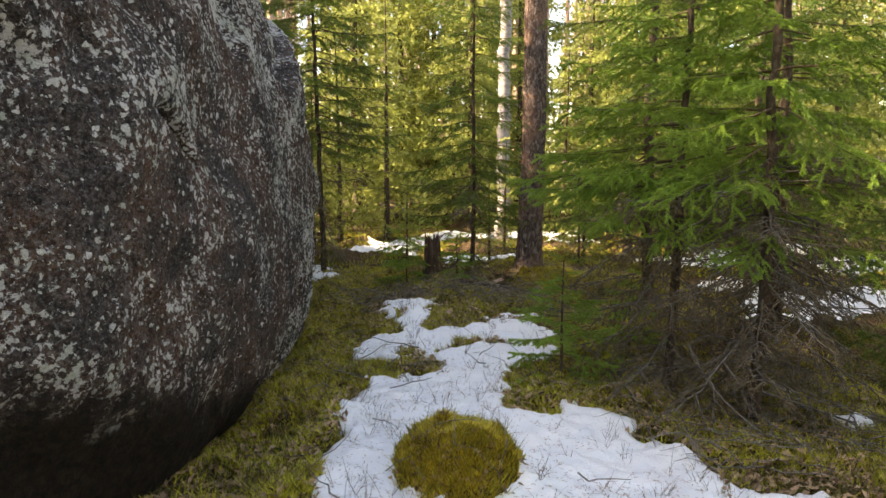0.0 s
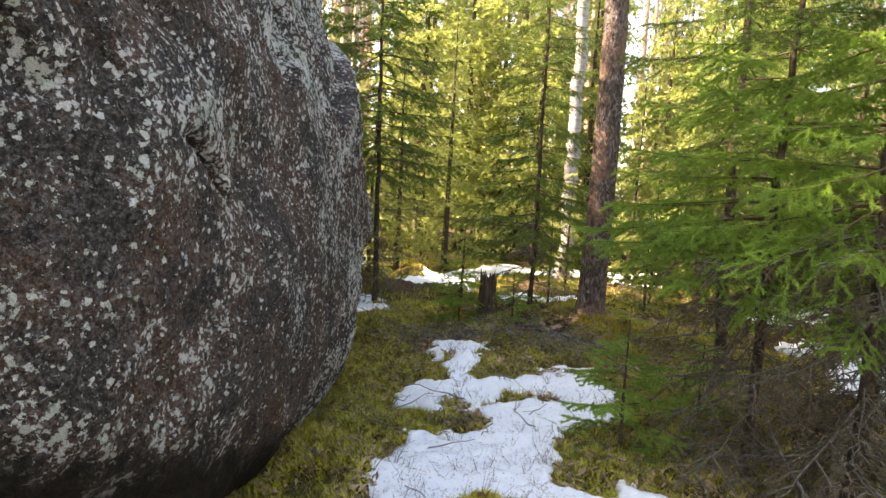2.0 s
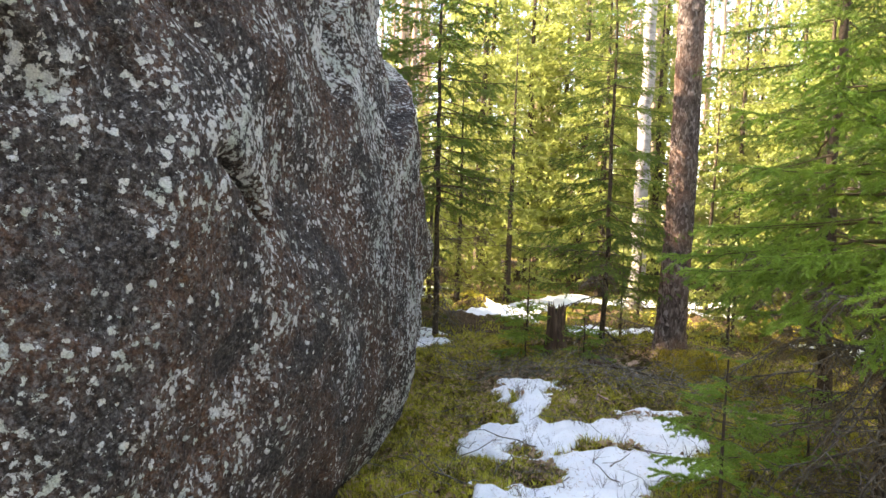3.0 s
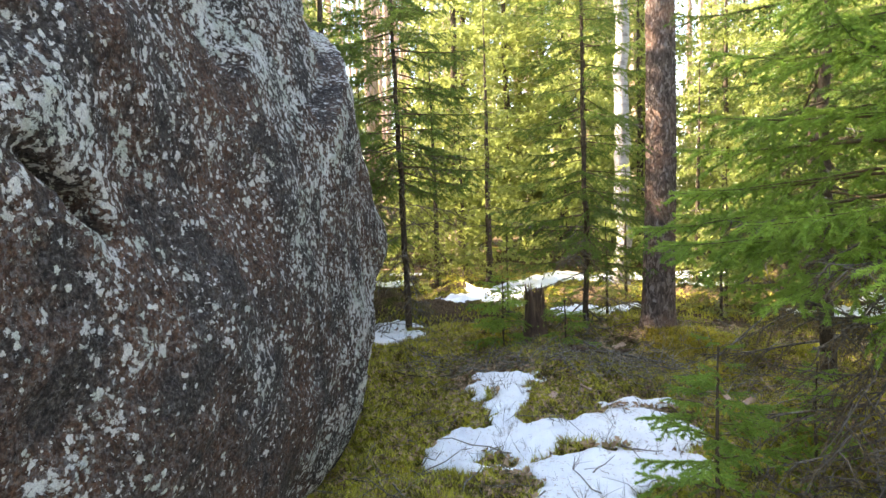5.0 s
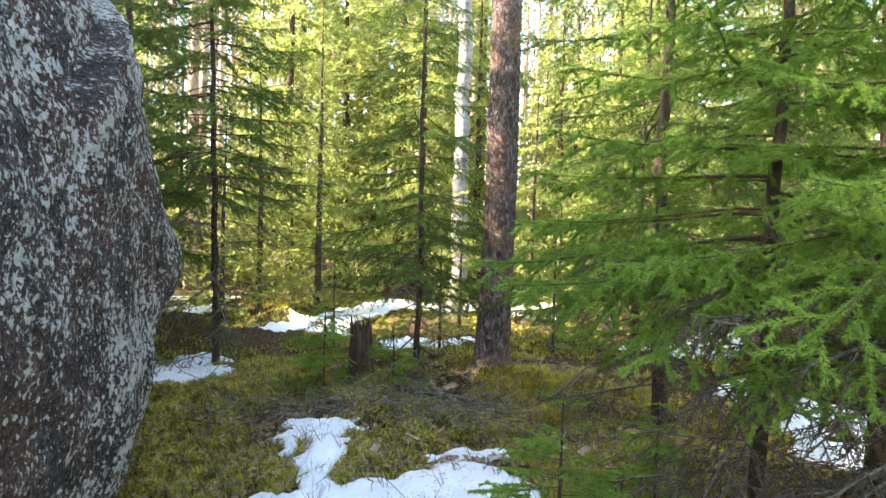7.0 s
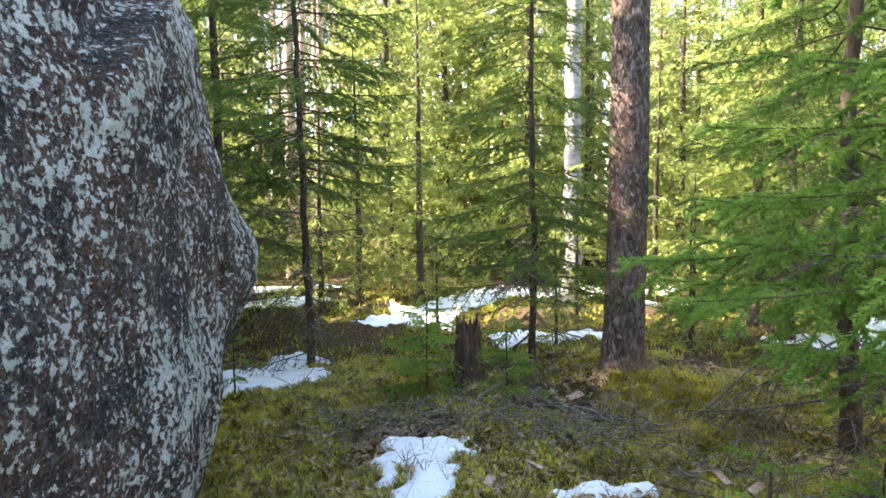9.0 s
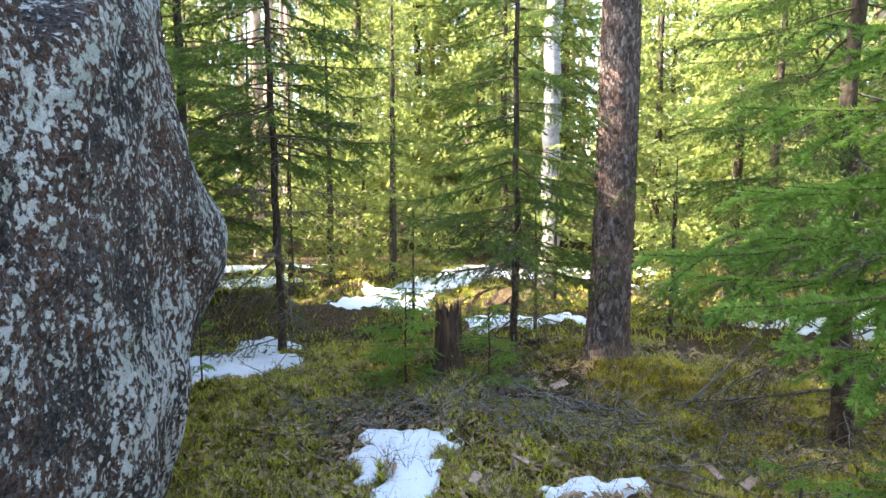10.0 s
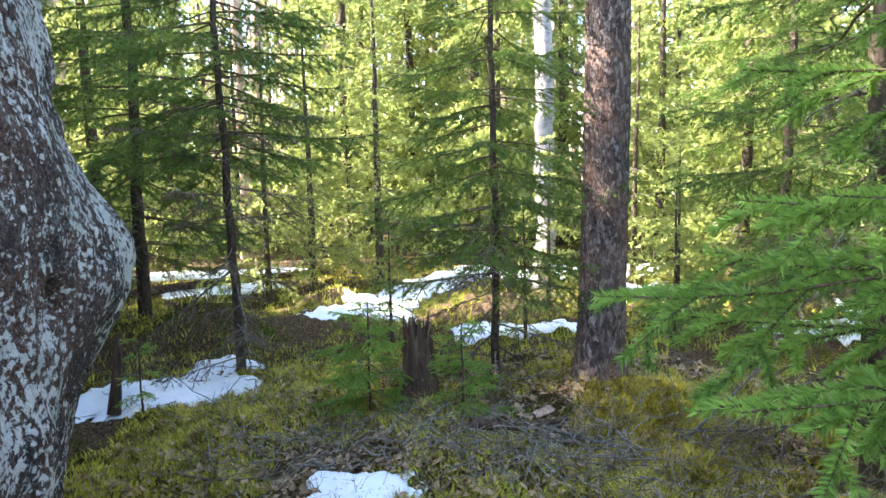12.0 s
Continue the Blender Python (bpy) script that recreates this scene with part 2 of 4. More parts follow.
def ground_material():
    m, nt, b = material("mossy forest floor", 0.95, 0.1)
    vec = coords(nt)
    big = tex_noise(nt, vec, 1.3, 4.0)
    mid = tex_noise(nt, vec, 6.0, 5.0, 0.6)
    fine = tex_noise(nt, vec, 60.0, 4.0, 0.7)
    moss = mix(nt, ramp(nt, mid, (0.40, 0.0), (0.62, 1.0)), ramp(nt, fine, (0.35, (0.012, 0.016, 0.004)), (0.55, (0.08, 0.09, 0.012)), (0.75, (0.22, 0.21, 0.025))), ramp(nt, fine, (0.35, (0.02, 0.018, 0.004)), (0.55, (0.20, 0.165, 0.016)), (0.75, (0.46, 0.37, 0.045))))
    litter = ramp(nt, fine, (0.35, (0.02, 0.014, 0.008)), (0.52, (0.12, 0.075, 0.042)), (0.72, (0.30, 0.21, 0.125)))
    where = ramp(nt, math_node(nt, "ADD", math_node(nt, "MULTIPLY", big, 0.6), math_node(nt, "MULTIPLY", mid, 0.5)), (0.46, 0.0), (0.56, 1.0))
    nt.links.new(mix(nt, where, moss, litter), b.inputs["Base Color"])
    relief(nt, b, math_node(nt, "ADD", fine, mid), 1.0, 0.03)
    return m


def rock_material():
    m, nt, b = material("lichened granite", 0.9, 0.2)
    vec = coords(nt)
    n_big = tex_noise(nt, vec, 1.2, 4.0)
    n_mid = tex_noise(nt, vec, 4.6, 5.0, 0.6)
    n_fine = tex_noise(nt, vec, 85.0, 4.0, 0.72)
    n_grain = tex_noise(nt, vec, 240.0, 3.0, 0.7)
    grey = ramp(nt, n_fine, (0.32, (0.014, 0.011, 0.010)), (0.5, (0.054, 0.043, 0.038)), (0.70, (0.16, 0.135, 0.122)))
    rust = ramp(nt, n_fine, (0.32, (0.036, 0.016, 0.009)), (0.5, (0.118, 0.054, 0.030)), (0.70, (0.27, 0.145, 0.092)))
    stain = math_node(nt, "ADD", math_node(nt, "MULTIPLY", n_mid, 0.55), math_node(nt, "MULTIPLY", tex_noise(nt, coords(nt, (1, 1, 0.7)), 1.9, 4.0), 0.5))
    col = mix(nt, ramp(nt, stain, (0.46, 0.0), (0.57, 0.85)), grey, rust)
    col = mix(nt, 0.75, col, ramp(nt, tex_noise(nt, vec, 36.0, 6.0, 0.75), (0.38, 0.08), (0.56, 1.0)), "MULTIPLY")
    crust = ramp(nt, math_node(nt, "ADD", tex_noise(nt, vec, 55.0, 6.0, 0.75), math_node(nt, "MULTIPLY", n_mid, 0.25)), (0.62, 0.0), (0.74, 0.55))
    col = mix(nt, crust, col, ramp(nt, n_grain, (0.3, (0.10, 0.094, 0.092)), (0.7, (0.36, 0.345, 0.335))))
    # lichen: none on the damp, shade-darkened foot, thin on the flank, thick in drifts higher up
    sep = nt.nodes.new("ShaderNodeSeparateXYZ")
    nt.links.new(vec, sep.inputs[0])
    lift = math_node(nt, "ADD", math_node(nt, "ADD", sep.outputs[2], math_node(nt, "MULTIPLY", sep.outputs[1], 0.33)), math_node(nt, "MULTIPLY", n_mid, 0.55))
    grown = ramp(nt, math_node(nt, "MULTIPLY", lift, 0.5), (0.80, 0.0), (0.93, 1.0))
    cover = math_node(nt, "ADD", math_node(nt, "MULTIPLY", n_big, 0.5), math_node(nt, "MULTIPLY", n_mid, 0.5))
    drift = math_node(nt, "MULTIPLY", math_node(nt, "SUBTRACT", cover, 0.5), 0.75)
    drift = math_node(nt, "ADD", drift, ramp(nt, math_node(nt, "MULTIPLY", lift, 0.25), (0.45, 0.0), (1.0, 0.03)))
    drift = math_node(nt, "ADD", drift, ramp(nt, math_node(nt, "MULTIPLY", sep.outputs[1], 0.15), (0.50, 0.0), (0.80, 0.022)))
    wob = nt.nodes.new("ShaderNodeVectorMath")
    wob.operation = "MULTIPLY_ADD"
    wn_ = node(nt, "ShaderNodeTexNoise", Scale=34.0, Detail=5.0, Roughness=0.7)
    nt.links.new(vec, wn_.inputs["Vector"])
    nt.links.new(wn_.outputs["Color"], wob.inputs[0])
    wob.inputs[1].default_value = (0.05, 0.05, 0.05)
    nt.links.new(vec, wob.inputs[2])
    total = None
    for scale, gate in ((21.0, 0.610), (42.0, 0.595)):
        speck = tex_noise(nt, vec, scale, 6.0, 0.68, 0.25)
        spot = ramp(nt, math_node(nt, "ADD", speck, drift), (gate, 0.0), (gate + 0.025, 1.0))
        total = spot if total is None else math_node(nt, "MAXIMUM", total, spot)
    for scale, share in ((18.0, 0.76), (34.0, 0.64)):
        vo = node(nt, "ShaderNodeTexVoronoi", Scale=scale, Randomness=1.0)
        nt.links.new(wob.outputs[0], vo.inputs["Vector"])
        tint = nt.nodes.new("ShaderNodeSeparateColor")
        nt.links.new(vo.outputs["Color"], tint.inputs[0])
        size = math_node(nt, "ADD", math_node(nt, "MULTIPLY", math_node(nt, "SUBTRACT", tint.outputs[0], share), 0.9), drift)
        spot = ramp(nt, math_node(nt, "SUBTRACT", size, math_node(nt, "MULTIPLY", vo.outputs["Distance"], 0.62)), (0.0, 0.0), (0.03, 1.0))
        total = math_node(nt, "MAXIMUM", total, spot)
    total = math_node(nt, "MULTIPLY", total, grown)
    # damp brown foot, painted near black for the shade close to the ground
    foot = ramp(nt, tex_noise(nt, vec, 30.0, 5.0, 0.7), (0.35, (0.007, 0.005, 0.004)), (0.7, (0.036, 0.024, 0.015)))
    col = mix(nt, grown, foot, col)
    pale = ramp(nt, n_grain, (0.30, (0.44, 0.43, 0.405)), (0.5, (0.70, 0.685, 0.65)), (0.70, (0.86, 0.85, 0.81)))
    green = ramp(nt, n_grain, (0.30, (0.34, 0.37, 0.31)), (0.70, (0.66, 0.70, 0.61)))
    lichen = mix(nt, ramp(nt, tex_noise(nt, vec, 7.0, 3.0), (0.48, 0.0), (0.60, 0.8)), pale, green)
    col = mix(nt, math_node(nt, "MULTIPLY", total, 0.9), col, lichen)
    nt.links.new(col, b.inputs["Base Color"])
    h = math_node(nt, "ADD", math_node(nt, "MULTIPLY", n_fine, 0.5), math_node(nt, "MULTIPLY", total, 0.25))
    h = math_node(nt, "ADD", h, math_node(nt, "MULTIPLY", tex_noise(nt, vec, 14.0, 5.0, 0.65), 1.2))
    relief(nt, b, math_node(nt, "ADD", h, math_node(nt, "MULTIPLY", n_mid, 1.5)), 1.0, 0.04)
    return m


SNOW = snow_material()
GROUND = ground_material()
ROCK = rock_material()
MOSS = foliage_material("moss", (0.012, 0.015, 0.004), (0.57, 0.51, 0.065), (0.50, 0.45, 0.055), 0.2, 0.0, 0.8, 2.0)
GRASS = foliage_material("dry grass", (0.10, 0.11, 0.02), (0.28, 0.25, 0.08), (0.3, 0.28, 0.06), 0.3, 0.0)
LEAF = foliage_material("dead leaves", (0.07, 0.035, 0.018), (0.50, 0.33, 0.20), (0.35, 0.2, 0.1), 0.12, 0.0, 0.8)
DECAY = bark_material("rotten wood", (0.018, 0.012, 0.009), (0.075, 0.048, 0.034), (0.19, 0.13, 0.09), 28.0, 0.12, 0.010)

# ---------------------------------------------------------------- ground
def spread(lo, hi, step, far, growth=1.28):
    mid = np.arange(lo, hi + step / 2, step)
    out, s = [], step
    x = 0.0
    while x < far:
        s *= growth
        x += s
        out.append(x)
    out = np.array(out)
    return np.concatenate([lo - out[::-1], mid, hi + out])


def build_ground():
    xs, ys = spread(-3.2, 5.6, 0.04, 700), spread(1.4, 13.5, 0.045, 700)
    X, Y = np.meshgrid(xs, ys, indexing="ij")
    V = np.stack([X, Y, ground_z(X, Y)], -1).reshape(-1, 3)
    i, j = np.meshgrid(np.arange(len(xs) - 1), np.arange(len(ys) - 1), indexing="ij")
    n = len(ys)
    F = np.stack([i * n + j, (i + 1) * n + j, (i + 1) * n + j + 1, i * n + j + 1], -1).reshape(-1, 4)
    ob = put("ground", mesh_of("ground", V, [F]), GROUND)
    tagged(ob, "uneven mossy forest floor with brown needle litter", "ground", kind="structure")


build_ground()

# ---------------------------------------------------------------- snow
# each patch: discs and capsules (x0, y0, x1, y1, r), then hollows of the same form
PATCHES = [
    (((-0.15, 2.4, -0.12, 4.3, 0.50), (0.1, 2.5, 0.95, 3.25, 0.42), (0.38, 3.85, 0.72, 3.7, 0.30), (0.98, 4.0, 1.0, 3.75, 0.24), (1.2, 3.55, 1.25, 3.45, 0.20), (1.48, 3.05, 1.72, 3.02, 0.13), (0.12, 4.2, 0.22, 5.3, 0.27),
      (-0.42, 5.6, 0.72, 5.92, 0.27), (-0.25, 6.1, -0.38, 6.85, 0.17), (-0.5, 6.95, -0.2, 6.8, 0.12), (0.3, 5.3, 0.75, 5.4, 0.2), (-0.47, 4.72, -0.40, 4.8, 0.10), (0.55, 6.3, 0.9, 6.42, 0.11)),
     ((0.07, 3.26, 0.07, 3.34, 0.29), (-0.33, 5.42, -0.22, 5.42, 0.07), (0.12, 5.55, 0.25, 5.55, 0.06), (-0.35, 5.05, -0.15, 5.1, 0.15))),
    (((-2.3, 8.05, -1.45, 8.15, 0.27), (-1.75, 8.6, -1.6, 8.7, 0.16)), ()),
    (((-1.25, 10.3, -0.75, 10.5, 0.28), (-0.9, 10.8, -0.3, 12.6, 0.35), (-0.3, 12.6, 0.3, 13.6, 0.4)), ()),
    (((0.2, 9.75, 1.0, 9.85, 0.24),), ()),
    (((1.0, 13.2, 2.4, 13.4, 0.5), (2.0, 11.8, 2.6, 11.9, 0.25)), ()),
    (((-3.6, 12.0, -2.6, 12.3, 0.35), (-4.4, 13.4, -2.6, 13.9, 0.4)), ()),
    (((3.3, 6.6, 3.7, 7.5, 0.32), (3.9, 7.0, 4.8, 7.6, 0.35), (3.35, 8.2, 3.7, 8.3, 0.2)), ((3.55, 7.05, 3.8, 7.1, 0.08),)),
    (((3.2, 9.9, 4.2, 10.1, 0.4), (4.4, 10.8, 6.2, 11.0, 0.5), (5.4, 9.2, 6.6, 9.8, 0.4)), ()),
    (((2.35, 4.55, 2.42, 4.55, 0.10), (2.5, 4.1, 2.6, 4.1, 0.09)), ()),
]


def capsule(x, y, c):
    x0, y0, x1, y1, r = c
    dx, dy = x1 - x0, y1 - y0
    u = np.clip(((x - x0) * dx + (y - y0) * dy) / (dx * dx + dy * dy + 1e-9), 0, 1)
    return r - np.hypot(x - x0 - u * dx, y - y0 - u * dy)


def snow_depth(x, y, patch):
    """Positive inside the patch: metres from its edge."""
    add, cut = patch
    s = None
    for c in add:
        d = capsule(x, y, c)
        s = d if s is None else np.log(np.exp(14 * s) + np.exp(14 * d)) / 14
    s = s + 0.12 * fbm(x * 2.6, y * 2.6, octaves=2, seed=31) + 0.15 * fbm(x * 7, y * 7, octaves=4, seed=37)
    for c in cut:
        s = np.minimum(s, -(capsule(x, y, c) + 0.05 * fbm(x * 9, y * 9, octaves=2, seed=41)))
    return s


def patch_bounds(patch):
    add = np.array(patch[0])
    reach = add[:, 4].max() + 0.25
    return np.minimum(add[:, :2], add[:, 2:4]).min(0) - reach, np.maximum(add[:, :2], add[:, 2:4]).max(0) + reach


BOUNDS = [patch_bounds(p) for p in PATCHES]


def all_snow(x, y):
    """Depth inside any patch; -1 well away from all of them."""
    x, y = np.atleast_1d(np.asarray(x, float)), np.atleast_1d(np.asarray(y, float))
    out = np.full(x.shape, -1.0)
    for p, (lo, hi) in zip(PATCHES, BOUNDS):
        m = (x > lo[0]) & (x < hi[0]) & (y > lo[1]) & (y < hi[1])
        if m.any():
            out[m] = np.maximum(out[m], snow_depth(x[m], y[m], p))
    return out


def build_snow(patch):
    add = np.array(patch[0])
    lo = np.minimum(add[:, :2], add[:, 2:4]).min(0) - add[:, 4].max() - 0.2
    hi = np.maximum(add[:, :2], add[:, 2:4]).max(0) + add[:, 4].max() + 0.2
    step = 0.022 if lo[1] < 6 else 0.035
    xs, ys = np.arange(lo[0], hi[0], step), np.arange(lo[1], hi[1], step)
    X, Y = np.meshgrid(xs, ys, indexing="ij")
    S = snow_depth(X, Y, patch)
    top = np.where(S > 0, (0.045 if lo[1] < 6 else 0.03) * (1 - np.exp(-np.clip(S, 0, 1) / 0.035)), S * 2.2)
    soft = 0.5 * ground_z(X, Y) + 0.5 * ground_z(X, Y, False)
    Z = np.where(S > 0, np.maximum(soft, ground_z(X, Y) - 0.02), ground_z(X, Y)) + top + 0.022 * fbm(X * 7, Y * 7, octaves=3, seed=51) * np.clip(S / 0.1, 0, 1)
    keep = (S[:-1, :-1] > -0.05) | (S[1:, 1:] > -0.05) | (S[1:, :-1] > -0.05) | (S[:-1, 1:] > -0.05)
    i, j = np.nonzero(keep)
    n = len(ys)
    F = np.stack([i * n + j, (i + 1) * n + j, (i + 1) * n + j + 1, i * n + j + 1], -1)
    used, F2 = np.unique(F, return_inverse=True)
    V = np.stack([X, Y, Z], -1).reshape(-1, 3)[used]
    ob = put("snow_patch", mesh_of("snow_patch", V, [F2.reshape(-1, 4)]), SNOW)
    tagged(ob, "thin melting patch of old white snow on the moss", "snow", "snow patches")


for p in PATCHES:
    build_snow(p)

# ---------------------------------------------------------------- boulder
def build_boulder():
    cx, cy, ax, ay, top = -3.12, 4.35, 2.06, 2.66, 4.3
    nu, nv = 720, 340
    u = np.linspace(0, 2 * np.pi, nu, endpoint=False)
    v = np.linspace(0, 1, nv)
    U, W = np.meshgrid(u, v, indexing="ij")
    Zb = -0.35 + (top + 0.35) * W
    # widest a metre up, undercut at the foot, rounded crown
    prof = np.where(Zb < 1.1, 1 - 0.13 * (1 + 0.9 * np.clip((cy - 0.3 + ay * np.sin(U) - 2.2) / -1.6, 0, 1)) * (np.clip(1.1 - Zb, 0, 2) / 1.25) ** 3.4, np.clip(1 - (np.clip(Zb - 1.1, 0, 9) / (top - 1.1)) ** 2.6, 0, 1) ** 0.5)
    e = 2 / 3.2
    X = cx + ax * prof * np.sign(np.cos(U)) * np.abs(np.cos(U)) ** e
    Y = cy + ay * prof * np.sign(np.sin(U)) * np.abs(np.sin(U)) ** e
    N = np.stack([np.cos(U), np.sin(U), np.zeros_like(U)], -1)
    d = 0.16 * fbm(X * 0.9, Y * 0.9, Zb * 0.9, 3, 61) + 0.07 * fbm(X * 3, Y * 3, Zb * 2.4, 4, 67) + 0.018 * fbm(X * 14, Y * 14, Zb * 12, 3, 71)
    d = d + 0.21 * np.exp(-((Y - 6.45) / 0.42) ** 2 - ((Zb - 1.30) / 0.36) ** 2) * (X > -2.5)
    d = d + 0.22 * np.exp(-((Y - 6.8) / 0.4) ** 2 - ((Zb - 2.45) / 0.6) ** 2) * (X > -2.8)
    d = d - 0.24 * np.exp(-((Y - 6.7) / 0.5) ** 2 - ((Zb - 0.30) / 0.45) ** 2) * (X > -2.8)
    for y0, z0, y1, z1, wide, deep in ((2.93, 1.74, 3.16, 1.52, 0.040, 0.20), (2.25, 2.0, 2.3, 1.85, 0.05, 0.08), (2.6, 2.35, 3.0, 2.0, 0.05, 0.035), (2.35, 2.3, 2.55, 1.95, 0.05, 0.04), (4.0, 1.2, 4.1, 0.8, 0.03, 0.02)):
        t = np.clip(((Y - y0) * (y1 - y0) + (Zb - z0) * (z1 - z0)) / ((y1 - y0) ** 2 + (z1 - z0) ** 2), 0, 1)
        dist = np.hypot(Y - y0 - t * (y1 - y0), Zb - z0 - t * (z1 - z0)) + 0.10 * fbm(Y * 4, Zb * 4, 0, 3, 77)
        d = d - deep * np.exp(-(np.clip(dist, 0, 9) / wide) ** 2) * (X > cx)
    for ya, za, left, right, deep in ((4.09, 2.10, -1.4, 0.9, 0.13), (4.93, 1.97, -1.15, 1.5, 0.16)):
        wn1 = 0.05 * fbm(Y * 5, Zb * 5, 0, 3, 79)
        inside = np.minimum((Y - ya) - left * (Zb - za) + wn1, right * (Zb - za) - (Y - ya) + wn1)
        d = d - deep * np.clip(inside / 0.035, 0, 1) * np.clip((3.3 - Zb) / 0.5, 0, 1) * (X > cx)
    d = d - 0.16 * np.exp(-(((Y - 5.82) / 0.05) ** 2 + ((Zb - 1.24) / 0.06) ** 2) ** 2) * (X > cx)
    P = np.stack([X, Y, Zb], -1) + N * (d * np.clip(prof * 2, 0, 1))[..., None]
    i, j = np.meshgrid(np.arange(nu), np.arange(nv - 1), indexing="ij")
    k = (i + 1) % nu
    F = np.stack([i * nv + j, k * nv + j, k * nv + j + 1, i * nv + j + 1], -1).reshape(-1, 4)
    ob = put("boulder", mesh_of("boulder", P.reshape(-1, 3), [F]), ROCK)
    tagged(ob, "huge dark granite boulder spotted with pale grey lichen", "boulder")


build_boulder()

# ---------------------------------------------------------------- branches
def needles(seg0, seg1, dens, length, width, r, up=0.25):
    """Single-triangle needles along twig segments."""
    seg0, seg1 = np.asarray(seg0), np.asarray(seg1)
    ax = seg1 - seg0
    ln = np.linalg.norm(ax, axis=1)
    n = np.maximum(1, np.round(ln * dens + r.random(len(ln)) - 0.5)).astype(int)
    idx = np.repeat(np.arange(len(ln)), n)
    t = r.random(len(idx))
    a = ax[idx] / (ln[idx, None] + 1e-9)
    base = seg0[idx] + ax[idx] * t[:, None]
    side = r.normal(size=(len(idx), 3))
    side[:, 2] += up
    side -= a * (side * a).sum(1)[:, None]
    side /= np.linalg.norm(side, axis=1)[:, None] + 1e-9
    lean = r.uniform(0.45, 0.9, len(idx))[:, None]
    d = a * lean + side * (1.15 - lean * 0.5)
    d /= np.linalg.norm(d, axis=1)[:, None]
    cross = np.cross(d, r.normal(size=(len(idx), 3)))
    cross /= np.linalg.norm(cross, axis=1)[:, None] + 1e-9
    L = length * r.uniform(0.7, 1.2, len(idx))[:, None]
    V = np.stack([base - cross * width / 2, base + cross * width / 2, base + d * L], 1).reshape(-1, 3)
    return V, np.arange(len(V)).reshape(-1, 3)


def branch_lines(L, r, gap, droop, bare, fan=0.42, tertiary=True, hang=0.25, fine=0.042):
    """A main stem along +x, its side twigs and their side twigs, as polylines with radii."""
    s = np.linspace(0, 1, 9)
    wob = np.cumsum(r.normal(0, 0.018, 9)) * L
    main = np.stack([s * L, wob, -droop * L * s ** 1.3 + 0.55 * droop * L * s ** 3.5], 1)
    lines = [(main, np.linspace(0.0085, 0.002, 9) * (L ** 0.8), 0)]
    pos, sgn = bare, 1
    while pos < 0.97:
        p = np.array([np.interp(pos, s, main[:, k]) for k in range(3)])
        l2 = fan * L * (1 - pos) ** 0.75 * r.uniform(0.65, 1.15) + 0.05 * L ** 0.5
        l2 *= min(1.0, 0.45 + (pos - bare) * 3)
        ang = r.uniform(0.75, 1.05)
        d = np.array([math.cos(ang), sgn * math.sin(ang), r.normal(-0.12, 0.10)])
        q = np.stack([p + d * l2 * u + np.array([0.12 * l2 * u * u, 0, -hang * l2 * u * u]) for u in (0, 0.35, 0.7, 1.0)])
        lines.append((q, np.array([0.0034, 0.0028, 0.002, 0.0012]), 1))
        if tertiary and l2 > 0.10:
            step = fine
            for m, u in enumerate(np.arange(0.22, 0.95, step / l2)):
                sg = 1 if m % 2 else -1
                p3 = np.array([np.interp(u, (0, 0.35, 0.7, 1.0), q[:, k]) for k in range(3)])
                l3 = 0.42 * l2 * (1 - u) ** 0.8 * r.uniform(0.6, 1.1) + 0.02
                a2 = math.atan2(d[1], d[0]) + sg * r.uniform(0.7, 1.0)
                d3 = np.array([math.cos(a2), math.sin(a2), r.normal(-0.45, 0.25)])
                lines.append((np.stack([p3, p3 + d3 * l3 * 0.6, p3 + d3 * l3 + np.array([0, 0, -0.15 * l3])]), np.array([0.0016, 0.0013, 0.001]), 2))
        pos += gap / L * r.uniform(0.7, 1.3)
        sgn = -sgn
    return lines


def branch_meshes(name, L, seed, dens, nlen, nwid, gap=0.05, droop=0.25, bare=0.22, tertiary=True, sides=4, hang=0.25, fine=0.042):
    r = np.random.default_rng(seed)
    lines = branch_lines(L, r, gap, droop, bare, tertiary=tertiary, hang=hang, fine=fine)
    wood = [tube(p, rad, sides if order == 0 else 3) for p, rad, order in lines if order < 2 or dens > 500]
    V, F = merge(wood)
    wood_me = mesh_of(name + "_wood", V, F)
    a, b = [], []
    for p, rad, order in lines:
        k = 2 if order == 0 else 0
        a.append(p[k:-1])
        b.append(p[k + 1:])
    V, F = needles(np.concatenate(a), np.concatenate(b), dens, nlen, nwid, r)
    return wood_me, mesh_of(name + "_needles", V, [F], False)


def dead_branch_mesh(name, L, seed):
    r = np.random.default_rng(seed)
    lines = branch_lines(L, r, 0.07, r.uniform(0.1, 0.45), 0.2, fan=0.4, tertiary=True, hang=0.5)
    V, F = merge([tube(p + r.normal(0, 0.008, p.shape) * (order > 0), rad * (1.7 if order else 1.3), 3) for p, rad, order in lines if order < 2 or r.random() < 0.75])
    me = mesh_of(name, V, F)
    me.materials.append(BARK_BRUSH)
    V, F = needles(np.concatenate([p[1:-1] for p, _, order in lines if order]), np.concatenate([p[2:] for p, _, order in lines if order]), 340, 0.020, 0.005, r)
    withered = mesh_of(name + "_needles", V, [F], False)
    withered.materials.append(NEEDLE_BROWN)
    return me, withered


def with_material(pair, needle_mat):
    pair[0].materials.append(BARK_TWIG)
    pair[1].materials.append(needle_mat)
    return pair


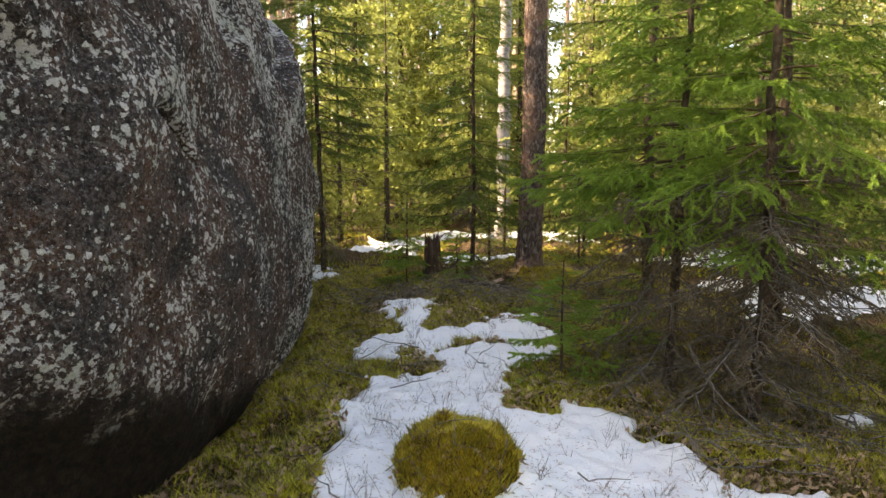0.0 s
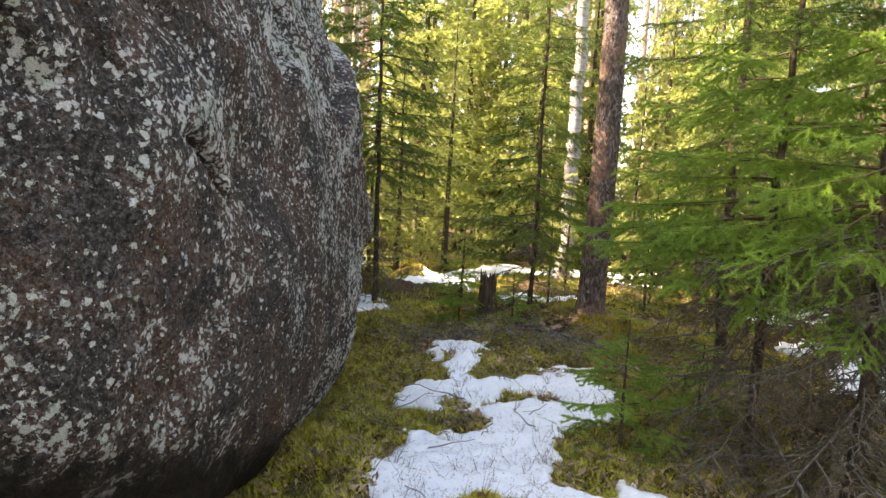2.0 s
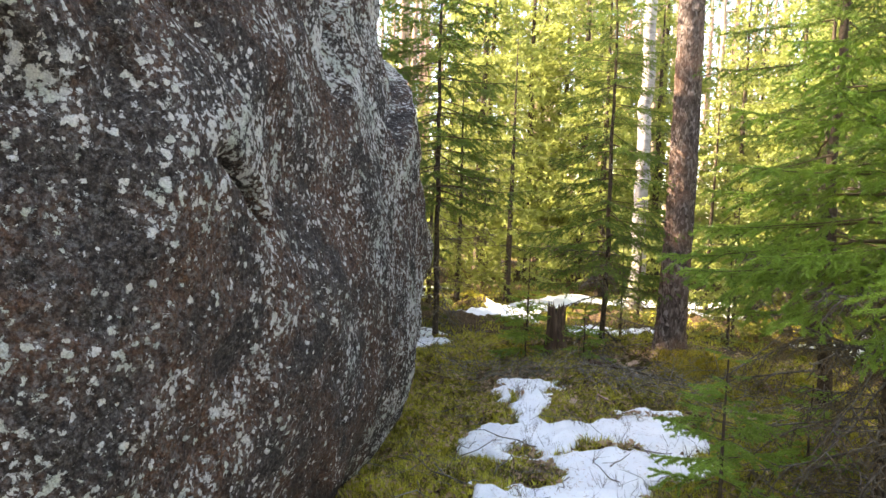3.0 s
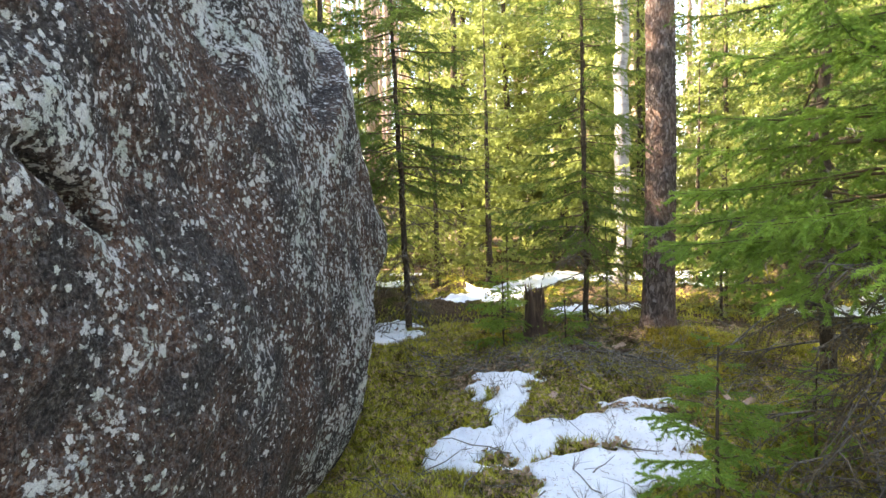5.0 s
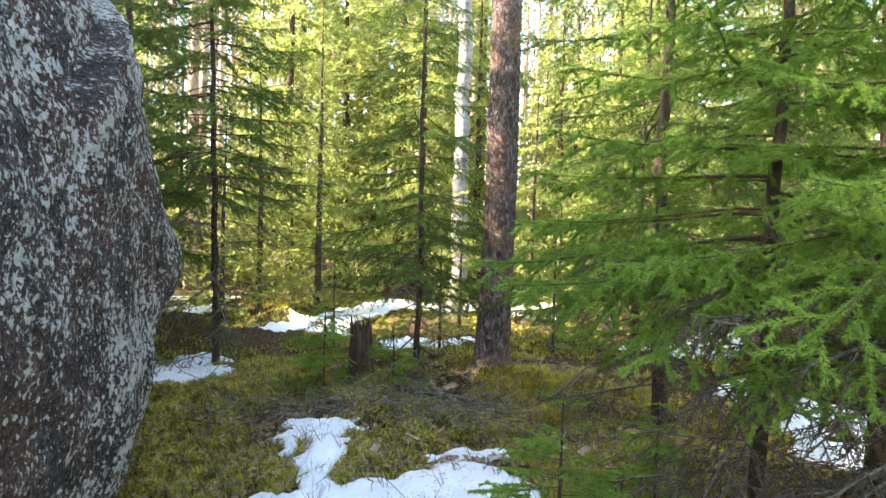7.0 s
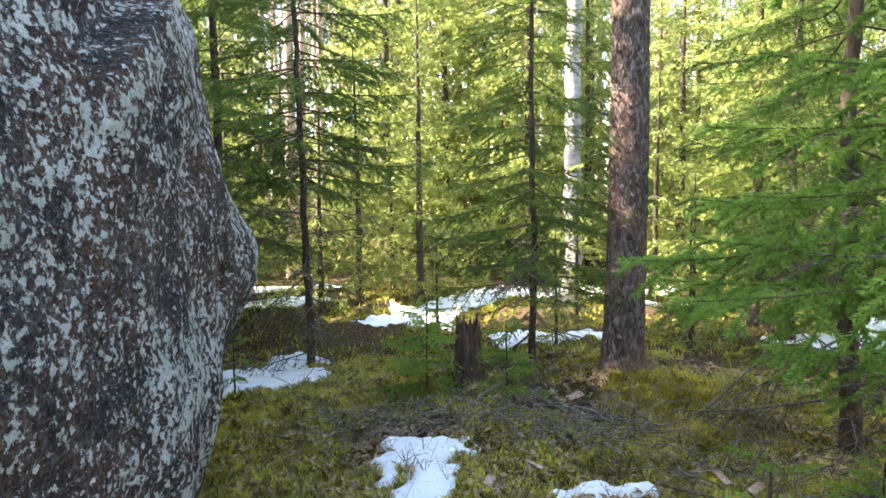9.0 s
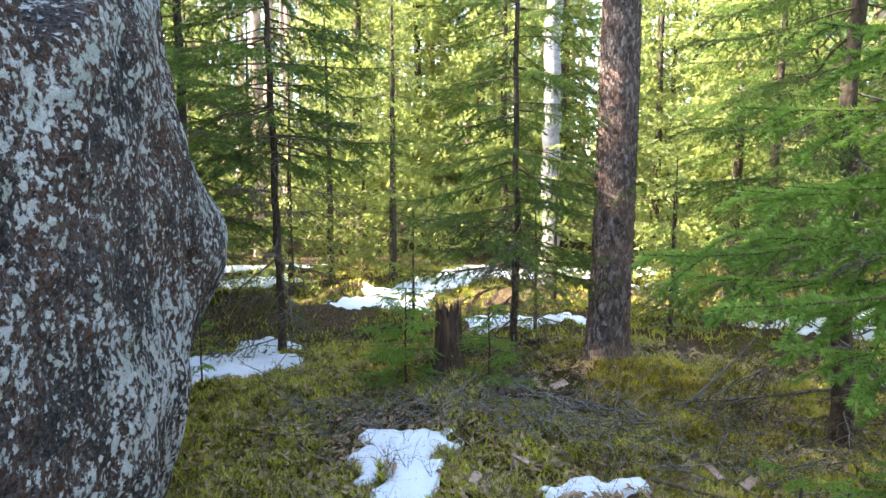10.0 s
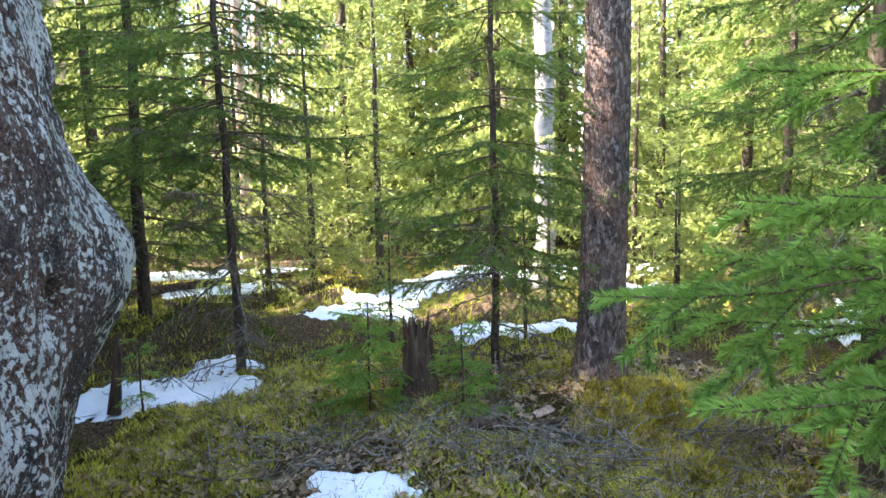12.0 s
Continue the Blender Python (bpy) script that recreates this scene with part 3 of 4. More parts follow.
NEAR_KIT = [with_material(branch_meshes("near_branch", 1.0, 100 + i, 1500, 0.019, 0.0048, 0.085, droop=0.10 + 0.09 * i, hang=0.35, bare=0.15, fine=0.062), NEEDLE_NEAR) for i in range(5)]
MID_KIT = [with_material(branch_meshes("mid_branch", 1.0, 200 + i, 330, 0.024, 0.0065, 0.06, droop=0.15 + 0.12 * i, hang=0.45), NEEDLE_SHADE) for i in range(4)]
COARSE_KIT = [with_material(branch_meshes("high_branch", 1.0, 250 + i, 75, 0.06, 0.024, 0.09, droop=0.15 + 0.12 * i, hang=0.45, tertiary=False, sides=3), NEEDLE_SHADE) for i in range(3)]
SAP_KIT = [with_material(branch_meshes("sapling_branch", 0.4, 300 + i, 1200, 0.018, 0.0050, 0.045, droop=0.05 + 0.1 * i, bare=0.12), NEEDLE_NEAR) for i in range(3)]
DEAD_KIT = [dead_branch_mesh("dead_branch", 0.35 + 0.15 * i, 400 + i) for i in range(5)]


def trunk_mesh(name, height, r0, r1, lean, seed, sides=14, rings=40, rough=0.06, flare=0.25):
    r = np.random.default_rng(seed)
    t = np.linspace(0, 1, rings)
    wob = np.cumsum(r.normal(0, 0.004, (rings, 2)), 0) * height * 0.3
    P = np.stack([lean[0] * t * height + wob[:, 0], lean[1] * t * height + wob[:, 1], t * height - 0.08], 1)
    rad = r0 + (r1 - r0) * t + flare * r0 * np.exp(-t * height / 0.12)
    V, F = tube(P, rad, sides)
    c = np.repeat(P, sides, 0)
    k = 1 + rough * fbm(V[:, 0] * 14, V[:, 1] * 14, V[:, 2] * 5, 3, seed)
    return mesh_of(name, c + (V - c) * k[:, None], [F]), P


def spruce(place, height, r0, kit, low, dead_to, seed, longest, label, lean=(0, 0), group="young spruces", per_whorl=5, gap=0.26, extra=(), thicket=1):
    """low: where green branches begin; dead_to: bare grey ones up to there."""
    r = np.random.default_rng(seed)
    x, y = place
    root = thing("spruce_tree", (x, y, gz(x, y) - 0.02), label, "tree", group)
    me, P = trunk_mesh("spruce_trunk", height, r0, 0.004, lean, seed, rough=0.16)
    put("trunk", me, BARK_SPRUCE, root, "thin dark scaly trunk")

    def at(z):
        t = z / height
        return Vector([float(np.interp(z, P[:, 2], P[:, k])) for k in range(2)] + [z])

    z, az = 0.12, r.uniform(0, 6.28)
    while z < dead_to:
        for _ in range(7 * thicket):
            az += 2.4 + r.normal(0, 0.4)
            dead = DEAD_KIT[r.integers(5)]
            ob = put("dead_branch", dead[0], None, root, "bare grey twigs")
            put("withered_needles", dead[1], None, ob, "sparse brown withered needles")
            k = r.uniform(0.5, 1.15) * min(1.0, longest * 1.2)
            ob.matrix_basis = Matrix.Translation(at(z)) @ Euler((r.normal(0, 0.3), r.normal(0.15, 0.25), az)).to_matrix().to_4x4() @ Matrix.Diagonal((k, k, k, 1))
            z += r.uniform(0.02, 0.09) / thicket
    z = low
    spec = []
    while z < height - 0.06:
        f = (height - z) / (height - low)
        shape = longest * min(1.0, f ** 0.8 + 0.05) * (0.75 + 0.25 * min(1, (z - low) / 0.5 + 0.3))
        az0 = r.uniform(0, 6.28)
        for kk in range(per_whorl):
            spec.append((z + r.normal(0, 0.05), az0 + kk * 6.283 / per_whorl + r.normal(0, 0.25), shape * r.uniform(0.7, 1.1), r.normal(0.02 + 0.25 * f - 0.25, 0.10)))
        z += gap * r.uniform(0.75, 1.2) * (0.5 + 0.5 * f)
    for zz, a, ln, tilt in (*spec, *extra):
        # higher branches are coarser and take the needles coloured darker as shade
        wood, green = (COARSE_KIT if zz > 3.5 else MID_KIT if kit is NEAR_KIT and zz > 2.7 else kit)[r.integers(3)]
        unit = 0.4 if kit is SAP_KIT else 1.0
        k = max(0.12, ln) / unit
        br = put("branch", wood, None, root)
        br.matrix_basis = Matrix.Translation(at(max(0.05, min(zz, height - 0.02)))) @ Euler((r.normal(0, 0.2), tilt, a)).to_matrix().to_4x4() @ Matrix.Diagonal((k, k, 0.5 * k + 0.5 * min(k, 1), 1))
        put("needles", green, None, br, "green needles")
    return root

# ---------------------------------------------------------------- the pine by the path
def pine_trunk(height, r0, r1, seed, sides=72, rings=520):
    z = np.concatenate([np.linspace(-0.1, 4.2, rings), np.linspace(4.3, height, 60)])
    t = z / height
    ang = np.arange(sides) * 2 * np.pi / sides
    A, Z = np.meshgrid(ang, z)
    rad = r0 + (r1 - r0) * np.clip(t, 0, 1) ** 0.8
    rad = rad + 0.22 * r0 * np.exp(-np.clip(z, 0, 9) / 0.14)
    R = rad[:, None] * (1 + 0.03 * np.sin(3 * A + 1.3) * np.exp(-np.clip(Z, 0, 9) / 0.3))
    cx, cy = np.cos(A), np.sin(A)
    # scaly plates: broken ridges, long in z
    w = 0.35 * vnoise(cx * 3, cy * 3, Z * 6, seed + 5)
    plate = fbm(cx * 4.5 + w, cy * 4.5 + w, Z * 9, 3, seed)
    crack = np.clip(1 - np.abs(plate) / 0.10, 0, 1)
    R = R - 0.007 * crack + 0.006 * fbm(cx * 9, cy * 9, Z * 30, 3, seed + 9) + 0.004 * np.round(3 * vnoise(cx * 5, cy * 5, Z * 12, seed + 3)) / 3
    for zk, ak, size in ((1.78, 4.1, 0.020), (2.55, 4.9, 0.016), (2.75, 3.9, 0.018), (3.4, 5.1, 0.022)):
        da = np.angle(np.exp(1j * (A - ak)))
        R = R + size * np.exp(-((da * 0.16) / 0.035) ** 2 - ((Z - zk) / 0.03) ** 2)
    bx, by = 0.012 * z + 0.02 * np.sin(z * 0.9), 0.006 * z
    V = np.stack([bx[:, None] + R * cx, by[:, None] + R * cy, Z], -1).reshape(-1, 3)
    n, m = len(z), sides
    i, j = np.meshgrid(np.arange(n - 1), np.arange(m), indexing="ij")
    k = (j + 1) % m
    return mesh_of("pine_trunk", V, [np.stack([i * m + j, i * m + k, (i + 1) * m + k, (i + 1) * m + j], -1).reshape(-1, 4)])


def pine_crown(seed, low, high, spread_r, count, clumps, dens, nlen, nwid):
    """Limbs and bunches of long needles at their ends."""
    r = np.random.default_rng(seed)
    wood, a, b = [], [], []
    for i in range(count):
        z = low + (high - low) * (i + r.random()) / count
        az = r.uniform(0, 6.28)
        L = spread_r * (1 - 0.6 * (z - low) / (high - low)) * r.uniform(0.6, 1.1)
        s = np.linspace(0, 1, 5)[:, None]
        d = np.array([math.cos(az), math.sin(az), 0.15])
        line = np.array([0, 0, z]) + d * L * s + np.array([0, 0, 0.25 * L]) * s ** 2
        wood.append(tube(line, np.linspace(0.03, 0.006, 5), 4))
        for _ in range(clumps):
            p = line[-1] * 1.0 + (line[2] - line[-1]) * r.random() + r.normal(0, 0.16 * L, 3)
            for _ in range(3):
                q = p + r.normal(0, 0.14, 3) + np.array([0, 0, 0.1])
                a.append(p)
                b.append(q)
    Vw, Fw = merge(wood)
    V, F = needles(np.array(a), np.array(b), dens, nlen, nwid, r)
    return mesh_of("pine_limbs", Vw, Fw), mesh_of("pine_needles", V, [F], False)


def stub(at_z, az, length, rad, bend=0.1):
    s = np.linspace(0, 1, 6)[:, None]
    p = np.array([0, 0, at_z]) + np.array([math.cos(az), math.sin(az), 0.25]) * (0.11 + length * s) + np.array([0, 0, bend * length]) * s ** 2
    return tube(p, np.linspace(rad, rad * 0.35, 6), 6)


PINE = (1.01, 7.93)
pine = thing("pine_tree", (*PINE, gz(*PINE)), "tall pine with flaking reddish-grey bark and no low branches", "tree")
put("trunk", pine_trunk(15.0, 0.150, 0.07, 501), BARK_PINE, pine)
limbs, crown = pine_crown(502, 9.5, 15.0, 2.4, 22, 8, 300, 0.09, 0.006)
tagged(put("limbwork", limbs, BARK_PINE_HIGH, pine), kind="stuff")
put("crown", crown, NEEDLE_PINE, pine)
for z_, az_, l_, r_ in ((2.72, 0.2, 0.30, 0.012), (1.86, 2.9, 0.10, 0.014), (1.28, 3.3, 0.05, 0.016), (2.3, 5.6, 0.06, 0.012), (3.5, 3.0, 0.3, 0.012), (0.9, 6.0, 0.04, 0.012)):
    put("dead_stub", mesh_of("dead_stub", *[(v, [f]) for v, f in [stub(z_, az_, l_, r_)]][0]), BARK_DEAD, pine, "short broken dead branch stub")

# ---------------------------------------------------------------- birch
BIRCH = (1.0, 11.5)
birch = thing("birch_tree", (*BIRCH, gz(*BIRCH)), "white-barked leafless birch trunk behind the pine", "tree")
me, P = trunk_mesh("birch_trunk", 12.0, 0.115, 0.05, (0.004, 0.0), 511, 20, 80, 0.03)
put("trunk", me, BARK_BIRCH, birch)
r_ = np.random.default_rng(512)
V, F = merge([stub(z, r_.uniform(0, 6.28), r_.uniform(0.8, 1.8), 0.015, 0.8) for z in np.linspace(4.5, 11.5, 22)])
tagged(put("limbwork", mesh_of("birch_limbs", V, F), BARK_TWIG, birch), kind="stuff")

# ---------------------------------------------------------------- stump
def stump_mesh():
    nu, nv = 48, 40
    A, W = np.meshgrid(np.arange(nu) * 2 * np.pi / nu, np.linspace(0, 1, nv), indexing="ij")
    topz = 0.50 + 0.12 * fbm(np.cos(A) * 2.2, np.sin(A) * 2.2, 0, 3, 521) + 0.10 * vnoise(np.cos(A) * 7, np.sin(A) * 7, 0, 523)
    Z = -0.08 + (topz + 0.08) * W
    R = 0.108 - 0.02 * W + 0.07 * np.exp(-np.clip(Z, 0, 1) / 0.09) * (1 + 0.5 * np.sin(4 * A + 1)) + 0.012 * fbm(np.cos(A) * 5, np.sin(A) * 5, Z * 2.5, 3, 525)
    V = np.stack([R * np.cos(A), R * np.sin(A), Z], -1)
    inner = np.stack([0.06 * np.cos(A[:, -1]), 0.06 * np.sin(A[:, -1]), topz[:, -1] - 0.10], -1)
    deep = inner * np.array([0.05, 0.05, 1.0])
    V = np.concatenate([V, inner[:, None], deep[:, None]], 1)
    n = nv + 2
    i, j = np.meshgrid(np.arange(nu), np.arange(n - 1), indexing="ij")
    k = (i + 1) % nu
    return mesh_of("stump", V.reshape(-1, 3), [np.stack([i * n + j, k * n + j, k * n + j + 1, i * n + j + 1], -1).reshape(-1, 4)])


STUMP = (-0.12, 7.83)
st = put("tree_stump", stump_mesh(), DECAY)
st.matrix_basis = pose(*STUMP, gz(*STUMP), 3, -3, 40)
tagged(st, "rotten brown broken-topped tree stump on the moss", "stump")

# ---------------------------------------------------------------- spruces near the path
GREEN = "young spruce with drooping bright green branches and bare lower trunk"
spruce((1.58, 4.64), 5.2, 0.036, NEAR_KIT, 1.45, 1.3, 601, 0.92, GREEN, thicket=2, lean=(0.012, 0.0), per_whorl=5, gap=0.25,
       extra=((1.60, 2.88, 1.18, 0.02), (1.46, 2.55, 1.12, 0.04), (1.50, 3.22, 1.06, 0.03), (1.62, 2.65, 1.0, -0.04), (1.70, 3.05, 0.98, -0.04), (1.58, 3.6, 0.9, 0.04),
              (1.40, 3.75, 0.85, 0.12), (1.85, 2.8, 0.95, -0.05), (1.95, 3.2, 0.92, -0.06), (1.3, 2.2, 0.95, 0.10), (1.25, 4.2, 0.8, 0.15)))
spruce((1.97, 4.12), 6.0, 0.042, NEAR_KIT, 1.35, 1.5, 602, 1.0, GREEN, thicket=3, per_whorl=5, gap=0.26)
spruce((2.75, 5.55), 6.5, 0.055, MID_KIT, 0.8, 1.6, 609, 1.2, "shaded spruce with dense twiggy lower branches", thicket=2, per_whorl=5, gap=0.26)
spruce((2.12, 6.88), 7.0, 0.06, MID_KIT, 1.25, 1.7, 603, 1.3, GREEN, per_whorl=4, gap=0.32)
spruce((-1.51, 8.55), 6.0, 0.036, MID_KIT, 1.6, 1.9, 604, 1.15, "slim young spruce, bare and twiggy below, green above", lean=(-0.02, 0.01), gap=0.22, per_whorl=6)
spruce((0.36, 8.23), 5.5, 0.030, MID_KIT, 0.75, 1.0, 605, 0.95, "young spruce standing close beside the pine", per_whorl=6, gap=0.24)
spruce((-2.75, 9.6), 7.0, 0.06, MID_KIT, 0.7, 1.0, 607, 1.3, "dense dark green spruce behind the boulder", per_whorl=5, gap=0.3)
spruce((-3.9, 8.6), 7.5, 0.06, MID_KIT, 0.7, 1.0, 608, 1.4, "dense dark green spruce behind the boulder", per_whorl=5, gap=0.3)
for (x_, y_), h_, seed_ in (((3.6, 7.9), 7.0, 621), ((4.6, 9.4), 7.5, 622), ((3.0, 9.9), 6.0, 623)):
    spruce((x_, y_), h_, 0.055, MID_KIT, 0.9, 1.3, seed_, 1.25, "shaded dark green spruce in the thicket beyond the path", per_whorl=5, gap=0.3)
spruce((3.4, 3.6), 6.0, 0.06, MID_KIT, 0.6, 0.6, 606, 1.2, GREEN)
spruce((0.86, 4.80), 0.98, 0.013, SAP_KIT, 0.10, 0.12, 611, 0.58, "knee-high spruce sapling at the edge of the snow", group="spruce saplings", gap=0.19, per_whorl=5)
spruce((-0.42, 7.72), 0.80, 0.010, SAP_KIT, 0.12, 0.0, 612, 0.48, "small spruce sapling beside the stump", group="spruce saplings", gap=0.12)
spruce((0.16, 7.55), 0.62, 0.008, SAP_KIT, 0.10, 0.0, 613, 0.36, "small spruce sapling in front of the stump", group="spruce saplings", gap=0.12)
spruce((1.55, 5.5), 0.7, 0.011, SAP_KIT, 0.08, 0.0, 614, 0.4, "knee-high spruce sapling under the larger spruces", group="spruce saplings", gap=0.12)
spruce((-1.9, 7.8), 0.55, 0.008, SAP_KIT, 0.2, 0.2, 615, 0.22, "thin spruce sapling in the snow", group="spruce saplings", gap=0.2)

# ---------------------------------------------------------------- forest behind
def forest_spruce(height, seed, longest, low, dens=55, nlen=0.065, nwid=0.025, whorl=5, gap=0.34, mat=None):
    r = np.random.default_rng(seed)
    root = thing("spruce_tree", (0, 0, 0), "light green young forest spruce behind, tall unseen shade tree at left", "tree", "forest spruces")
    me, P = trunk_mesh("forest_trunk", height, 0.012 * height + 0.006, 0.006, (r.normal(0, 0.01), 0), seed, 8, 14, 0.08)
    put("trunk", me, BARK_SPRUCE, root)
    wood, ga, gb = [], [], []
    z = low
    while z < height:
        f = (height - z) / (height - low)
        az0 = r.uniform(0, 6.28)
        for k in range(whorl):
            L = max(0.12, longest * f ** 0.8 * r.uniform(0.65, 1.1))
            az = az0 + k * 6.283 / whorl + r.normal(0, 0.25)
            R = np.array(Euler((r.normal(0, 0.2), r.normal(0.05, 0.12), az)).to_matrix())
            for p, rad, order in branch_lines(L, r, 0.09, r.uniform(0.15, 0.6), 0.15, tertiary=False, fan=0.5, hang=0.6):
                q = p @ R.T + np.array([0, 0, z])
                if order == 0:
                    wood.append(tube(q[::4], rad[::4], 3))
                    q = q[3:]
                ga.append(q[:-1])
                gb.append(q[1:])
        z += gap * r.uniform(0.7, 1.2) * (0.5 + 0.5 * f)
    for _ in range(18):
        z, az, L = r.uniform(0.1, max(low, 0.5)), r.uniform(0, 6.28), r.uniform(0.2, 0.7)
        R = np.array(Euler((0, r.normal(0.2, 0.2), az)).to_matrix())
        for p, rad, order in branch_lines(L, r, 0.12, 0.2, 0.3, tertiary=False):
            wood.append(tube(p @ R.T + np.array([0, 0, z]), rad, 3))
    V, F = merge(wood)
    tagged(put("twigwork", mesh_of("forest_limbs", V, F), BARK_DEAD, root), kind="stuff")
    V, F = needles(np.concatenate(ga), np.concatenate(gb), dens, nlen, nwid, r)
    put("foliage", mesh_of("forest_foliage", V, [F], False), mat or NEEDLE_MID, root)
    return root


def forest_pine(height, seed, r0):
    root = thing("pine_tree", (0, 0, 0), "tall slender forest pine with orange upper bark", "tree", "forest pines")
    me, P = trunk_mesh("forest_pine_trunk", height, r0, 0.04, (0.0, 0.0), seed, 14, 30, 0.05)
    put("trunk", me, BARK_PINE_HIGH, root)
    limbs, crown = pine_crown(seed + 1, height * 0.6, height, 2.0, 16, 4, 55, 0.15, 0.035)
    tagged(put("limbwork", limbs, BARK_PINE_HIGH, root), kind="stuff")
    put("crown", crown, NEEDLE_PINE, root)
    return root


masters = [forest_spruce(2.2, 701, 0.7, 0.25), forest_spruce(3.4, 702, 0.95, 0.5), forest_spruce(4.8, 703, 1.2, 0.8), forest_spruce(6.8, 704, 1.5, 0.9, 34, 0.095, 0.040)]
pines = [forest_pine(15, 711, 0.14), forest_pine(17, 712, 0.17), forest_pine(13, 713, 0.11)]
first = {}
taken = [(3.6, 7.9, 1.0), (4.6, 9.4, 1.0), (3.0, 9.9, 1.0), (1.04, 7.93, 0.7), (1.0, 11.5, 0.9), (0.84, 9.6, 1.0), (0.95, 10.6, 1.0), (-1.5, 8.55, 0.9), (0.36, 8.23, 0.8), (2.1, 6.9, 1.0), (-2.75, 9.6, 1.0), (-3.9, 8.6, 1.0), (2.75, 5.55, 1.0), (1.97, 4.12, 1.0), (1.58, 4.64, 1.0), (3.4, 3.6, 1.0)]


def free(x, y, gap):
    if (x + 3.12) ** 2 / 2.7 ** 2 + (y - 4.35) ** 2 / 3.3 ** 2 < 1:
        return False
    if abs(x) < 1.4 and -1.5 < y < 7.5:
        return False
    return all(math.hypot(x - a, y - b) > max(gap, c * 0.7) for a, b, c in taken)


def place_copy(kind, x, y, turn, size):
    m = pose(x, y, gz(x, y) - 0.03, 0, 0, turn) @ Matrix.Diagonal((size, size, size, 1))
    if kind not in first:
        first[kind] = True
        kind.matrix_basis = m
    else:
        c = copy_thing(kind, Matrix.Identity(4))
        c.matrix_basis = m


fr = random.Random(21)
# small and middle spruces beyond the clearing
for n_, y0, y1, gap in ((34, 9.3, 14.5, 0.7), (46, 13.5, 22.0, 0.95), (30, 20.0, 38.0, 1.4)):
    made = tries = 0
    while made < n_ and tries < 4000:
        tries += 1
        y = fr.uniform(y0, y1)
        x = fr.uniform(-0.85, 0.95) * y
        if free(x, y, gap) and float(all_snow(x, y)[0]) < 0.02:
            taken.append((x, y, gap))
            place_copy(masters[fr.choice((0, 0, 1, 1, 2, 2, 3) if y < 14 else (2, 3, 3))], x, y, fr.uniform(0, 360), fr.uniform(0.8, 1.15) * (1 if y < 15 else 1.3))
            made += 1
place_copy(masters[0], 0.95, 10.5, 30, 0.8)
place_copy(masters[0], 0.66, 9.5, 200, 0.6)
place_copy(masters[0], 1.9, 9.4, 100, 0.7)
place_copy(masters[0], -0.5, 9.4, 100, 0.55)
# unseen tall spruces left of the boulder, added to shade the near ground
tall = forest_spruce(11.0, 705, 1.9, 0.9, 30, 0.10, 0.045, 6, 0.42, NEEDLE_SHADE)
made = 0
while made < 25:
    x, y = fr.uniform(-10.5, -5.5), fr.uniform(-3, 9.4)
    if y > 6.8 and fr.random() < 0.35:
        continue
    if free(x, y, 1.05):
        taken.append((x, y, 1.05))
        place_copy(tall, x, y, fr.uniform(0, 360), fr.uniform(0.95, 1.25))
        made += 1
# to the side and behind the walk: mostly unseen, close the forest, block light
made = 0
while made < 26:
    x, y = fr.uniform(-12, 12), fr.uniform(-10, 9)
    if (x > 3.0 or y < -3.0 or x < -6) and free(x, y, 1.2):
        taken.append((x, y, 1.2))
        place_copy(masters[fr.choice((1, 2, 3, 3))], x, y, fr.uniform(0, 360), fr.uniform(0.9, 1.2))
        made += 1
made = 0
while made < 185:
    if made < 140:
        y = fr.uniform(13, 48)
        x = fr.uniform(-0.8, 0.85) * y
    else:
        x, y = fr.uniform(-26, 26), fr.uniform(-22, 14)
        if abs(x) < 4.5 and y > -3:
            continue
    if free(x, y, 1.3):
        taken.append((x, y, 1.0))
        place_copy(pines[fr.randrange(3)], x, y, fr.uniform(0, 360), fr.uniform(0.9, 1.15))
        made += 1

made = 0
while made < 130:
    y = fr.uniform(34, 66)
    x = fr.uniform(-0.62, 0.62) * y
    if free(x, y, 0.7):
        taken.append((x, y, 0.7))
        place_copy(pines[fr.randrange(3)], x, y, fr.uniform(0, 360), fr.uniform(0.85, 1.1))
        made += 1

# ---------------------------------------------------------------- fallen log, sticks, litter
def stick(points, radius, name, label, mat, sides=7):
    p = np.array(points, float)
    c = p.mean(0)
    V, F = tube(p - c, np.linspace(radius, radius * 0.5, len(p)), sides)
    k = 1 + 0.15 * fbm(V[:, 0] * 8, V[:, 1] * 8, V[:, 2] * 8, 2, 5)
    cc = np.repeat(p - c, sides, 0)
    ob = put(name, mesh_of(name, cc + (V - cc) * k[:, None], [F]), mat)
    ob.location = c
    return tagged(ob, label, "deadwood")


def lying(x0, y0, x1, y1, radius, lift0=0.0, lift1=0.0, bend=0.0, n=9, **kw):
    t = np.linspace(0, 1, n)
    x, y = x0 + (x1 - x0) * t + bend * np.sin(t * 3.1) * (y1 - y0), y0 + (y1 - y0) * t - bend * np.sin(t * 3.1) * (x1 - x0)
    z = np.polyval(np.polyfit(t, ground_z(x, y), 2), t) + radius * 0.7 + 0.01 + lift0 + (lift1 - lift0) * t
    return stick(np.stack([x, y, z], 1), radius, **kw)


